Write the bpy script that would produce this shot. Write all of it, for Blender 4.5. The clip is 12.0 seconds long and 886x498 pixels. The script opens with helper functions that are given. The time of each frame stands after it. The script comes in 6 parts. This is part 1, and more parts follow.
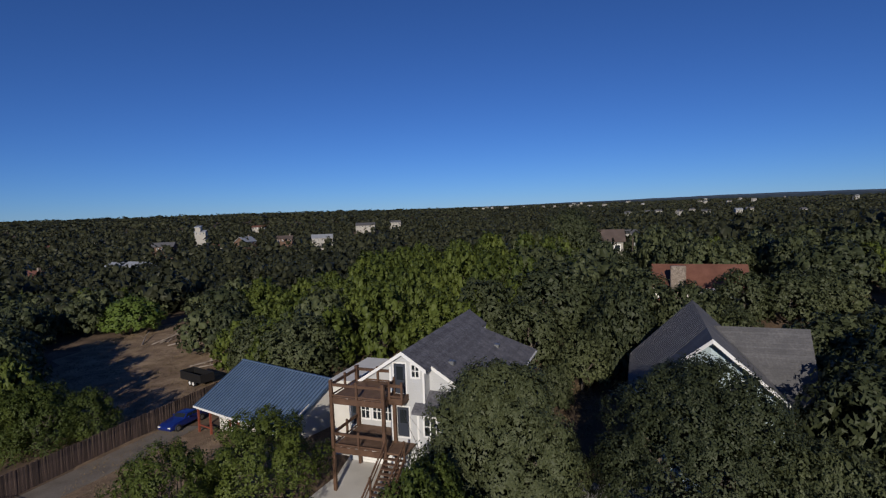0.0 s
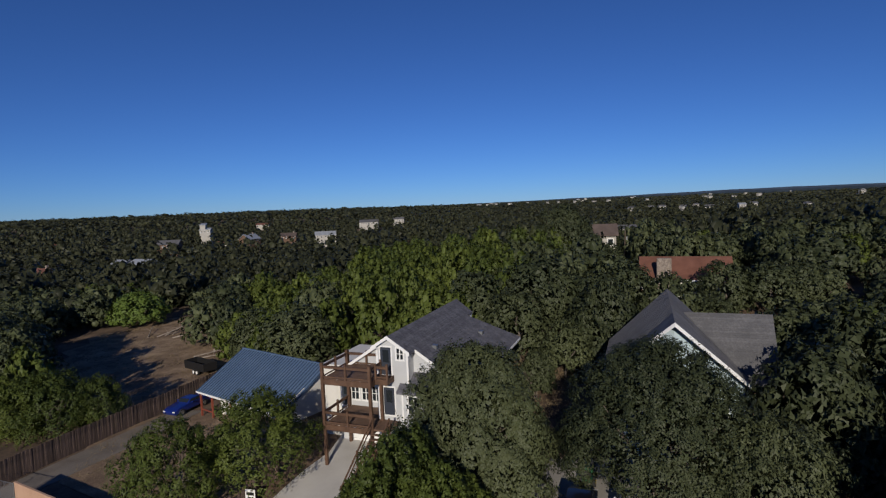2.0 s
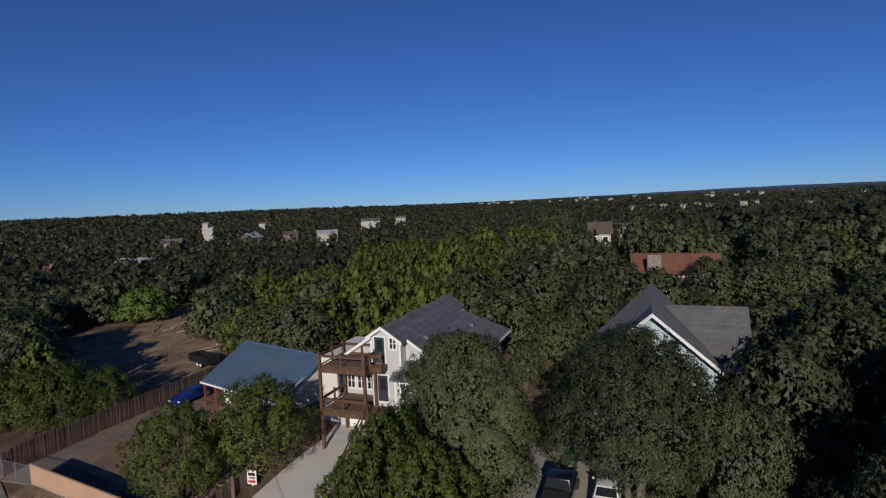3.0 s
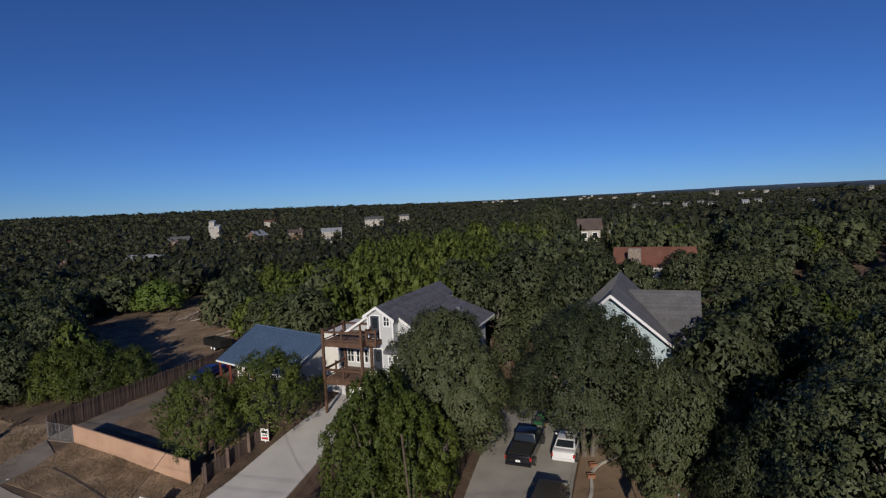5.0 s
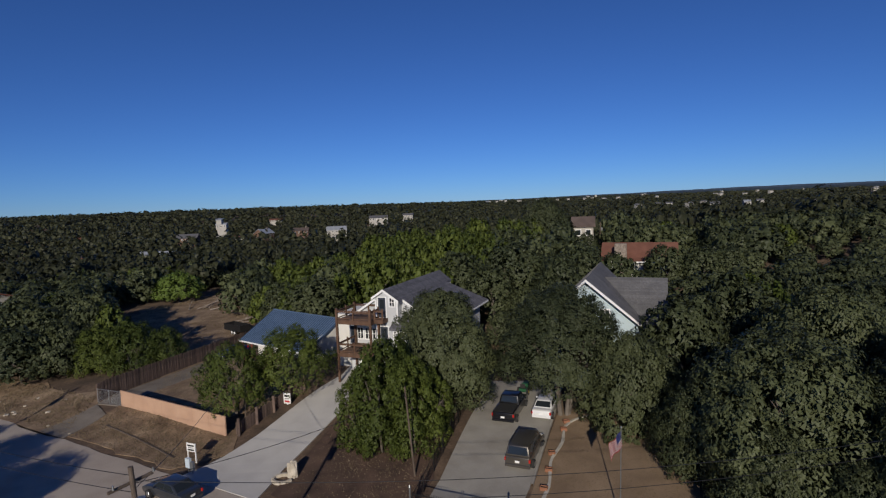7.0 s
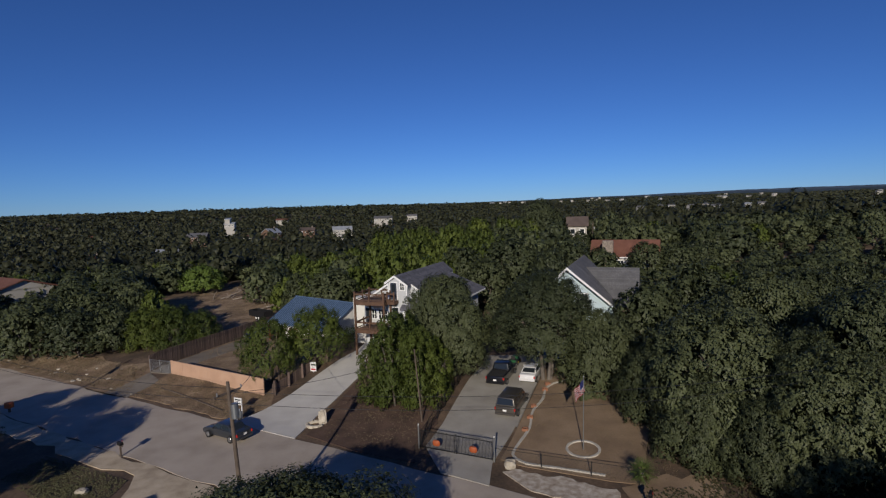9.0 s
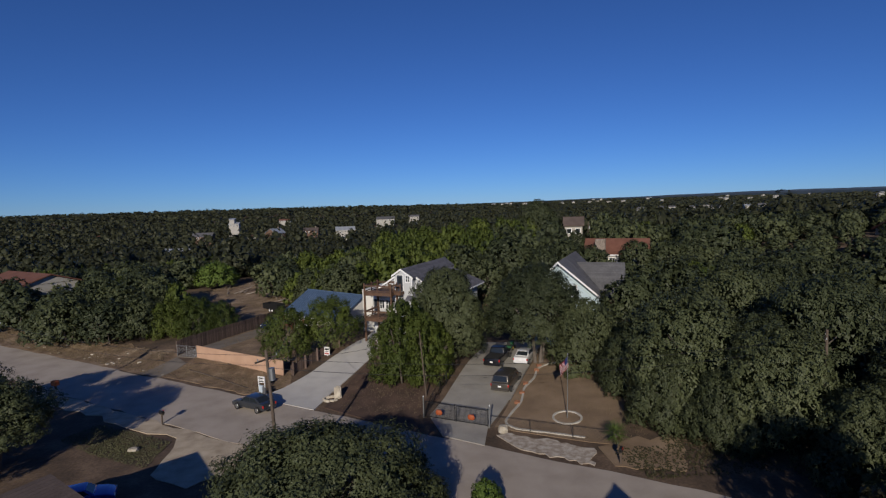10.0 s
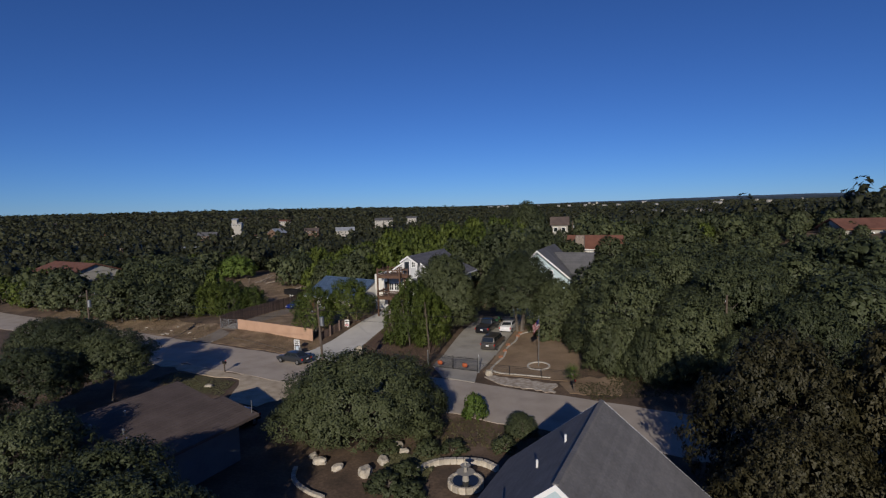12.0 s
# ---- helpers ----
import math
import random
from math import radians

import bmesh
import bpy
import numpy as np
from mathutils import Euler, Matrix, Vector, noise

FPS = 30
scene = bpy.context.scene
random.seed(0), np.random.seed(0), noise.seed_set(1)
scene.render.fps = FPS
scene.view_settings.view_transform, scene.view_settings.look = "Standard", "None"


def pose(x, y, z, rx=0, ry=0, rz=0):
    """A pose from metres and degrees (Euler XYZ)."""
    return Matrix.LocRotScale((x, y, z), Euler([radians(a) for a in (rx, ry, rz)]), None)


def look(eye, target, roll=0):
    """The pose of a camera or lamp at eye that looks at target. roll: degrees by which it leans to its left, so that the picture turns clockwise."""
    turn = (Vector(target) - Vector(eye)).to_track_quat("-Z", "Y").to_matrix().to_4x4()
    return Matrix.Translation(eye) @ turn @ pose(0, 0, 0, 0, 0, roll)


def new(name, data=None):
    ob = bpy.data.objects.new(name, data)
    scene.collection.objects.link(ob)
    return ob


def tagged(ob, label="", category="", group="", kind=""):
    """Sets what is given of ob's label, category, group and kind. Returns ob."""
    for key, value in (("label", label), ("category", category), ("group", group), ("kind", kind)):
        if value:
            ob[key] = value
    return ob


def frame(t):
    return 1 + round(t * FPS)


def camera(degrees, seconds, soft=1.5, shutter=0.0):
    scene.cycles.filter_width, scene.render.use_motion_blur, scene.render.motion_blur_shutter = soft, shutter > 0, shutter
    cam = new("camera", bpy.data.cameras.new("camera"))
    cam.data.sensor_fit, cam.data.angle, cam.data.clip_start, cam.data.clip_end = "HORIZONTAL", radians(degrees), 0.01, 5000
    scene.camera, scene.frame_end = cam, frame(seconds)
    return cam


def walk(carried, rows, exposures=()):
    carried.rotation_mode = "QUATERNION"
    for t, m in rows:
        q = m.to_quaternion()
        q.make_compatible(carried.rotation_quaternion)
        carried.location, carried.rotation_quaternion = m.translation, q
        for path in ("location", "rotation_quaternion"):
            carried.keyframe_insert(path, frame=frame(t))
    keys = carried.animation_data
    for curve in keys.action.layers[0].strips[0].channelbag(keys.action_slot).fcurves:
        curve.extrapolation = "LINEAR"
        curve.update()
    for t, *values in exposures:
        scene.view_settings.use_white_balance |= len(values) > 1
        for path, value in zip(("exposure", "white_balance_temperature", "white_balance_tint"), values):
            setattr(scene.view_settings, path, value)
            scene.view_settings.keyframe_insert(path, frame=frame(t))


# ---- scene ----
cam = camera(78.5, 12.0, soft=1.25)
METRES, EYE, TILT, LEAN, TURN = 50.0, 21.2, -4.3, 1.9, 0.0
EXPOSURE = -0.30
ROWS = [
    (0.0, 0.0, 0.0, 0.0, 0.0, 0.0, -0.0),
    (0.5, 0.0062, -0.0077, -0.0, 0.12, -0.12, 0.12),
    (1.0, 0.0142, -0.0196, -0.0019, 0.24, -0.2, 0.21),
    (1.5, 0.0235, -0.0352, -0.0045, 0.36, -0.26, 0.26),
    (2.0, 0.0326, -0.0545, -0.0077, 0.48, -0.35, 0.31),
    (2.5, 0.0418, -0.0754, -0.0105, 0.58, -0.43, 0.34),
    (3.0, 0.0506, -0.0989, -0.0128, 0.7, -0.48, 0.35),
    (5.0, 0.0825, -0.222, -0.0271, 1.16, -0.62, 0.34),
    (5.5, 0.0879, -0.2571, -0.0314, 1.27, -0.67, 0.3),
    (6.0, 0.0917, -0.2925, -0.0355, 1.37, -0.68, 0.22),
    (6.5, 0.0945, -0.3286, -0.039, 1.47, -0.7, 0.15),
    (7.0, 0.0965, -0.3665, -0.043, 1.56, -0.68, 0.1),
    (9.0, 0.1032, -0.5548, -0.0619, 1.94, -0.55, -0.21),
    (9.5, 0.1047, -0.615, -0.068, 2.04, -0.5, -0.29),
    (10.0, 0.1063, -0.6797, -0.0746, 2.11, -0.44, -0.36),
    (10.5, 0.1075, -0.748, -0.0821, 2.03, -0.38, -0.39),
    (11.0, 0.1076, -0.8199, -0.09, 1.91, -0.34, -0.47),
    (11.5, 0.1077, -0.8955, -0.0991, 1.83, -0.26, -0.57),
    (12.0, 0.1072, -0.9761, -0.1086, 1.74, -0.18, -0.69),
]
walk(cam, [(t, pose(0, 0, EYE, TILT, LEAN, TURN) @ pose(METRES * x, METRES * y, METRES * z, 90 + pitch, roll, yaw)) for t, x, y, z, yaw, pitch, roll in ROWS], [(0.0, EXPOSURE), (12.0, EXPOSURE)])

# ---- world and sun ----
SUN_EL, SUN_AZ = 20.5, 186.0      # degrees; the azimuth is clockwise from +y, towards the sun
world = bpy.data.worlds.new("sky")
scene.world = world
world.use_nodes = True
wn = world.node_tree.nodes
sky = wn.new("ShaderNodeTexSky")
sky.sky_type = "NISHITA"
sky.sun_disc = False
sky.sun_elevation = radians(SUN_EL)
sky.sun_rotation = radians(SUN_AZ)
sky.air_density = 1.0
sky.dust_density = 0.0
sky.ozone_density = 6.0
sky.altitude = 3000
wn["Background"].inputs["Strength"].default_value = 0.063
tint = wn.new("ShaderNodeMix")          # the deep blue of this clear sky
tint.data_type, tint.blend_type = "RGBA", "MULTIPLY"
tint.inputs["Factor"].default_value = 1.0
tint.inputs["B"].default_value = (0.70, 0.95, 1.38, 1)
world.node_tree.links.new(sky.outputs["Color"], tint.inputs["A"])
world.node_tree.links.new(tint.outputs["Result"], wn["Background"].inputs["Color"])
sun_data = bpy.data.lights.new("sun", "SUN")
sun_data.energy, sun_data.angle, sun_data.color = 4.4, radians(0.55), (1.0, 0.91, 0.77)
sun = new("sun", sun_data)
sd = Vector((math.sin(radians(SUN_AZ)) * math.cos(radians(SUN_EL)), math.cos(radians(SUN_AZ)) * math.cos(radians(SUN_EL)), math.sin(radians(SUN_EL))))
sun.matrix_world = look(sd * 100, (0, 0, 0))


# ---- materials ----
def material(name, stops, scale=3.0, fine=30.0, rough=0.8, bump=0.3, metal=0.0, spread=0.0, fine_mix=0.35, dist=0.02):
    """A surface with two scales of noise between the colours in stops, bump, and some spread from object to object."""
    m = bpy.data.materials.new(name)
    m.use_nodes = True
    nt = m.node_tree
    n, l = nt.nodes, nt.links
    bsdf = n["Principled BSDF"]
    co = n.new("ShaderNodeTexCoord")
    big, small = n.new("ShaderNodeTexNoise"), n.new("ShaderNodeTexNoise")
    for tex, sc, det in ((big, scale, 5), (small, fine, 4)):
        tex.inputs["Scale"].default_value = sc
        tex.inputs["Detail"].default_value = det
        l.new(co.outputs["Object"], tex.inputs["Vector"])
    mix = n.new("ShaderNodeMix")
    mix.data_type = "FLOAT"
    mix.inputs[0].default_value = fine_mix
    l.new(big.outputs["Fac"], mix.inputs[2])
    l.new(small.outputs["Fac"], mix.inputs[3])
    ramp = n.new("ShaderNodeValToRGB")
    els = ramp.color_ramp.elements
    while len(els) < len(stops):
        els.new(0.5)
    for i, c in enumerate(stops):
        els[i].position = 0.32 + 0.36 * i / max(1, len(stops) - 1)
        els[i].color = (*c, 1)
    l.new(mix.outputs[0], ramp.inputs["Fac"])
    colour = ramp.outputs["Color"]
    if spread:
        info = n.new("ShaderNodeObjectInfo")
        hsv = n.new("ShaderNodeHueSaturation")
        mr = n.new("ShaderNodeMapRange")
        mr.inputs["To Min"].default_value, mr.inputs["To Max"].default_value = 1 - spread, 1 + spread
        l.new(info.outputs["Random"], mr.inputs["Value"])
        l.new(mr.outputs["Result"], hsv.inputs["Value"])
        l.new(colour, hsv.inputs["Color"])
        colour = hsv.outputs["Color"]
    l.new(colour, bsdf.inputs["Base Color"])
    bsdf.inputs["Roughness"].default_value = rough
    bsdf.inputs["Metallic"].default_value = metal
    if bump:
        b = n.new("ShaderNodeBump")
        b.inputs["Strength"].default_value = bump
        b.inputs["Distance"].default_value = dist
        l.new(small.outputs["Fac"], b.inputs["Height"])
        l.new(b.outputs["Normal"], bsdf.inputs["Normal"])
    return m


def leaf_material(name, dark, light, patch=0.55):
    """Foliage: colour varies from tree to tree and from leaf to leaf, some light passes through."""
    m = bpy.data.materials.new(name)
    m.use_nodes = True
    n, l = m.node_tree.nodes, m.node_tree.links
    bsdf = n["Principled BSDF"]
    info, geo = n.new("ShaderNodeObjectInfo"), n.new("ShaderNodeNewGeometry")
    co, tex = n.new("ShaderNodeTexCoord"), n.new("ShaderNodeTexNoise")
    tex.inputs["Scale"].default_value = patch
    l.new(co.outputs["Object"], tex.inputs["Vector"])
    a = n.new("ShaderNodeMath")
    a.operation = "MULTIPLY_ADD"
    a.inputs[1].default_value = 0.55
    l.new(info.outputs["Random"], a.inputs[0])
    b = n.new("ShaderNodeMath")
    b.operation = "MULTIPLY_ADD"
    b.inputs[1].default_value = 0.30
    l.new(geo.outputs["Random Per Island"], b.inputs[0])
    c = n.new("ShaderNodeMath")
    c.operation = "MULTIPLY_ADD"
    c.inputs[1].default_value, c.inputs[2].default_value = 0.8, -0.32
    wide = n.new("ShaderNodeTexNoise")
    wide.inputs["Scale"].default_value = patch * 0.16
    l.new(co.outputs["Object"], wide.inputs["Vector"])
    both = n.new("ShaderNodeMath")
    both.operation = "MULTIPLY"
    l.new(tex.outputs["Fac"], both.inputs[0])
    twice = n.new("ShaderNodeMath")
    twice.operation = "MULTIPLY"
    twice.inputs[1].default_value = 2.0
    l.new(wide.outputs["Fac"], twice.inputs[0])
    l.new(twice.outputs[0], both.inputs[1])
    l.new(both.outputs[0], c.inputs[0])
    l.new(c.outputs[0], b.inputs[2])
    l.new(b.outputs[0], a.inputs[2])
    mix = n.new("ShaderNodeMix")
    mix.data_type = "RGBA"
    mix.inputs["A"].default_value, mix.inputs["B"].default_value = (*dark, 1), (*light, 1)
    l.new(a.outputs[0], mix.inputs["Factor"])
    l.new(mix.outputs["Result"], bsdf.inputs["Base Color"])
    bsdf.inputs["Roughness"].default_value = 0.58
    bsdf.inputs["Specular IOR Level"].default_value = 0.3
    tr = n.new("ShaderNodeBsdfTranslucent")
    l.new(mix.outputs["Result"], tr.inputs["Color"])
    sh = n.new("ShaderNodeMixShader")
    sh.inputs[0].default_value = 0.18
    l.new(bsdf.outputs[0], sh.inputs[1])
    l.new(tr.outputs[0], sh.inputs[2])
    l.new(sh.outputs[0], n["Material Output"].inputs["Surface"])
    return m


def plain(name, colour, rough=0.5, metal=0.0, coat=0.0, transmission=0.0):
    m = material(name, [tuple(c * 0.94 for c in colour), colour], 4, 60, rough, 0.03, metal)
    b = m.node_tree.nodes["Principled BSDF"]
    b.inputs["Coat Weight"].default_value = coat
    b.inputs["Transmission Weight"].default_value = transmission
    return m


SOIL = material("leaf_litter", [(0.045, 0.031, 0.021), (0.105, 0.068, 0.044), (0.20, 0.135, 0.088)], 0.35, 4.0, 0.95, 0.5, dist=0.06)
DRY = material("dry_grass", [(0.105, 0.066, 0.042), (0.215, 0.145, 0.09), (0.36, 0.265, 0.17)], 0.5, 9.0, 0.95, 0.6, dist=0.05)
LAWN = material("dormant_lawn", [(0.15, 0.10, 0.062), (0.225, 0.155, 0.098), (0.30, 0.215, 0.14)], 0.4, 14.0, 0.95, 0.5, dist=0.03)
MULCH = material("dark_mulch", [(0.040, 0.023, 0.016), (0.082, 0.048, 0.034), (0.12, 0.072, 0.05)], 0.7, 16.0, 0.95, 0.7, dist=0.04)
GRAVEL = material("pale_gravel", [(0.22, 0.165, 0.12), (0.40, 0.34, 0.28), (0.60, 0.55, 0.48)], 2.2, 22.0, 0.95, 0.6)
SHOULDER = material("dusty_shoulder", [(0.30, 0.235, 0.165), (0.46, 0.375, 0.275), (0.58, 0.49, 0.37)], 0.8, 16.0, 0.95, 0.5)
ASPHALT = material("worn_asphalt", [(0.30, 0.25, 0.205), (0.40, 0.34, 0.285), (0.47, 0.405, 0.345)], 0.35, 25.0, 0.9, 0.25)
CONCRETE = material("new_concrete", [(0.43, 0.41, 0.39), (0.50, 0.48, 0.455), (0.55, 0.53, 0.50)], 0.5, 18.0, 0.85, 0.1)
OLD_CONCRETE = material("old_concrete", [(0.24, 0.22, 0.195), (0.31, 0.29, 0.26), (0.37, 0.35, 0.315)], 0.5, 15.0, 0.9, 0.15)
STAINED_CONCRETE = material("stained_concrete", [(0.115, 0.095, 0.078), (0.175, 0.15, 0.125), (0.22, 0.19, 0.16)], 0.6, 10.0, 0.9, 0.2)
BARK = material("bark", [(0.05, 0.04, 0.032), (0.12, 0.10, 0.085), (0.2, 0.175, 0.15)], 2.0, 18.0, 0.95, 0.8)
OAK = leaf_material("live_oak_leaves", (0.031, 0.041, 0.020), (0.104, 0.120, 0.054))
CEDAR = leaf_material("juniper_leaves", (0.040, 0.060, 0.012), (0.120, 0.150, 0.028))
BRIGHT = leaf_material("bright_leaves", (0.05, 0.085, 0.015), (0.14, 0.20, 0.04))
RUSTY = leaf_material("browned_leaves", (0.030, 0.029, 0.013), (0.094, 0.080, 0.036))
FAR_LEAF = leaf_material("distant_leaves", (0.017, 0.021, 0.012), (0.064, 0.068, 0.032), 0.10)


# ---- mesh helpers ----
def part(name, bm, mat, parent=None, label=""):
    me = bpy.data.meshes.new(name)
    bm.to_mesh(me)
    bm.free()
    me.materials.append(mat)
    ob = new(name, me)
    if parent is not None:
        ob.parent = parent
    return tagged(ob, label)


def thing(name, m, label, category, group="", kind=""):
    ob = new(name)
    ob.matrix_world = m
    ob.empty_display_size = 0.2
    return tagged(ob, label, category, group, kind)


def box(bm, x0, x1, y0, y1, z0, z1, bevel=0.0, m=None):
    r = bmesh.ops.create_cube(bm, size=1)
    mm = Matrix.Translation(((x0 + x1) / 2, (y0 + y1) / 2, (z0 + z1) / 2)) @ Matrix.Diagonal((x1 - x0, y1 - y0, z1 - z0, 1))
    bmesh.ops.transform(bm, matrix=(m @ mm) if m is not None else mm, verts=r["verts"])
    if bevel:
        es = list({e for v in r["verts"] for e in v.link_edges})
        bmesh.ops.bevel(bm, geom=es, offset=bevel, segments=1, affect="EDGES", profile=0.5)
    return bm


def boxed(name, mat, parent, x0, x1, y0, y1, z0, z1, bevel=0.0, label="", m=None):
    return part(name, box(bmesh.new(), x0, x1, y0, y1, z0, z1, bevel, m), mat, parent, label)


def rod(bm, a, b, r0, r1=None, sides=8):
    """A tapered rod from a to b."""
    a, b = Vector(a), Vector(b)
    d = b - a
    m = Matrix.Translation((a + b) / 2) @ d.to_track_quat("Z", "Y").to_matrix().to_4x4()
    bmesh.ops.create_cone(bm, cap_ends=True, segments=sides, radius1=r0, radius2=r1 if r1 is not None else r0, depth=d.length, matrix=m)
    return bm


def solid(points, down):
    """A slab under the flat outline points, thick along the vector down."""
    bm = bmesh.new()
    top = [bm.verts.new(p) for p in points]
    low = [bm.verts.new(Vector(p) + Vector(down)) for p in points]
    bm.faces.new(top)
    bm.faces.new(low[::-1])
    for i in range(len(top)):
        j = (i + 1) % len(top)
        bm.faces.new((top[j], top[i], low[i], low[j]))
    bmesh.ops.recalc_face_normals(bm, faces=bm.faces)
    return bm


def smooth(ob):
    ob.data.polygons.foreach_set("use_smooth", [True] * len(ob.data.polygons))
    return ob


# ---- the lie of the land ----
def ease(a, b, x):
    k = np.clip((x - a) / (b - a), 0, 1)
    return k * k * (3 - 2 * k)


def land(x, y):
    """Height of the ground in metres; works on numbers and arrays."""
    x, y = np.asarray(x, float), np.asarray(y, float)
    s = (y - 12.2 + 0.505 * x) * 0.892                      # distance past the far edge of the road
    top = 0.9 + 1.5 * ease(-24, -14, x) - 1.2 * ease(-1, 8, x)
    h = top * ease(0.8, 8 + 14 * ease(-25, -14, x), s)
    r = np.hypot(x, y)
    h = h + ease(46, 95, y + 0.3 * x) * (1.2 + 3.8 * ease(-30, 15, x) + 4 * ease(40, 110, x))
    h = h + 3.0 * ease(30, 90, x) * ease(-60, 10, y)
    h = h * (1 - ease(130, 300, r))
    az = np.degrees(np.arctan2(x, y + 60))
    left = np.interp(r, (0, 110, 340, 570, 1200, 1800, 4700), (0, 0, -11, -6, 9, 11, 5))
    right = np.interp(r, (0, 110, 300, 900, 2000, 3200, 4100, 4700), (0, 0, -8, -8, -3, 2, 8, 6))
    k = ease(-14, 16, az)
    far = left * (1 - k) + right * k
    roll_ = np.sin(x / 150 + 1.3 + y / 400) * np.sin(y / 130 + 0.4) * 3.4 + np.sin(x / 520 + y / 700) * 4 * ease(900, 2500, r)
    return h + far + roll_ * ease(150, 450, r) * (1 - 0.75 * ease(900, 1600, r) * (1 - k))


def spaced(limit, step, fine, grow):
    out, p, d = [0.0], 0.0, step
    while p < limit:
        if p > fine:
            d *= grow
        p += d
        out.append(p)
    return out


gx = spaced(4700, 1.25, 75, 1.09)
gx = [-v for v in gx[:0:-1]] + gx
gy_up, gy_dn = spaced(4700, 1.25, 105, 1.09), spaced(1500, 1.25, 50, 1.2)
gy = [-v for v in gy_dn[:0:-1]] + gy_up
X, Y = np.meshgrid(gx, gy)
verts = np.stack([X, Y, land(X, Y)], -1).reshape(-1, 3)
w, hgt = len(gx), len(gy)
idx = np.arange(w * hgt).reshape(hgt, w)
quads = np.stack([idx[:-1, :-1], idx[:-1, 1:], idx[1:, 1:], idx[1:, :-1]], -1).reshape(-1, 4)
me = bpy.data.meshes.new("ground")
me.from_pydata(verts.tolist(), [], quads.tolist())
me.materials.append(SOIL)
ground = smooth(tagged(new("ground", me), "brown leaf litter and dry soil under the trees", "ground", kind="structure"))


def inside(poly, x, y):
    hit = False
    for (xa, ya), (xb, yb) in zip(poly, poly[1:] + poly[:1]):
        if (ya > y) != (yb > y) and x < (xb - xa) * (y - ya) / (yb - ya) + xa:
            hit = not hit
    return hit


def drape(name, poly, mat, lift, label, category, cuts=0, kind="structure", skirt=0.12, step=0.8):
    """A sheet that follows the ground inside the outline, with a turned-down rim."""
    bm = bmesh.new()
    pts = []
    for (xa, ya), (xb, yb) in zip(poly, poly[1:] + poly[:1]):
        k = max(1, int(math.hypot(xb - xa, yb - ya) / step))
        pts += [(xa + (xb - xa) * i / k, ya + (yb - ya) * i / k) for i in range(k)]
    bm.faces.new([bm.verts.new((x, y, 0)) for x, y in pts])
    lo = [min(p[i] for p in pts) for i in (0, 1)]
    hi = [max(p[i] for p in pts) for i in (0, 1)]
    for i in (0, 1):
        n = int((hi[i] - lo[i]) / (step * 1.6))
        for k in range(1, n + 1):
            co = [0, 0, 0]
            co[i] = lo[i] + (hi[i] - lo[i]) * k / (n + 1)
            no = [0, 0, 0]
            no[i] = 1
            bmesh.ops.bisect_plane(bm, geom=bm.verts[:] + bm.edges[:] + bm.faces[:], plane_co=co, plane_no=no)
    for v in bm.verts:
        v.co.z = float(land(v.co.x, v.co.y)) + lift
    bmesh.ops.recalc_face_normals(bm, faces=bm.faces)
    if sum(f.normal.z for f in bm.faces) < 0:
        bmesh.ops.reverse_faces(bm, faces=bm.faces)
    rim = [e for e in bm.edges if e.is_boundary]
    r = bmesh.ops.extrude_edge_only(bm, edges=rim)
    for v in [g for g in r["geom"] if isinstance(g, bmesh.types.BMVert)]:
        v.co.z -= skirt
    return tagged(part(name, bm, mat), label, category, kind=kind)


def wavy(a, b, n, amp, seed):
    """Points from a to b with a ragged line between."""
    rnd = random.Random(seed)
    (xa, ya), (xb, yb) = a, b
    L = math.hypot(xb - xa, yb - ya)
    nx, ny = -(yb - ya) / L, (xb - xa) / L
    out = []
    for i in range(n):
        k = i / n
        o = rnd.uniform(-amp, amp) if i else 0
        out.append((xa + (xb - xa) * k + nx * o, ya + (yb - ya) * k + ny * o))
    return out


def far_edge(x):
    return 12.2 - 0.505 * x


def near_edge(x):
    return 2.4 - 0.52 * x


road_poly = wavy((-130, far_edge(-130)), (70, far_edge(70)), 110, 0.16, 1) + wavy((70, near_edge(70)), (-130, near_edge(-130)), 110, 0.3, 2)
drape("road", road_poly, ASPHALT, 0.05, "worn pale grey asphalt street with cracks", "road", skirt=0.2, step=1.2)
drape("driveway", [(-17.2, 20.9), (-15.2, 23.6), (-13.3, 27.2), (-11.6, 31.2), (-9.9, 34.8), (-8.2, 37.6), (-7.6, 41.5), (-3.6, 40.1), (-4.2, 36.3), (-5.6, 32.6), (-7.0, 28.6), (-8.2, 25.0), (-9.3, 21.6), (-10.0, 17.3)], CONCRETE, 0.09, "new pale concrete driveway curving up to the garage", "driveway")
drape("driveway", [(3.0, 10.9), (1.6, 15.2), (2.85, 18.8), (5.4, 28.6), (7.2, 34.5), (7.6, 37.5), (15.4, 37.0), (14.0, 33.0), (11.6, 25.4), (9.1, 17.6), (6.9, 12.2), (6.5, 8.9)], OLD_CONCRETE, 0.10, "old grey concrete driveway with stains behind a gate", "driveway")
drape("lawn", [(9.2, 17.2), (11.8, 25.0), (14.2, 32.0), (17, 33), (24, 30.5), (22.5, 22), (20, 16), (18.6, 12.4), (17.6, 9.4), (16.8, 8.8), (15.2, 9.2), (9.1, 11.7), (7.6, 12.8)], LAWN, 0.05, "dormant brown lawn round the flagpole", "lawn")
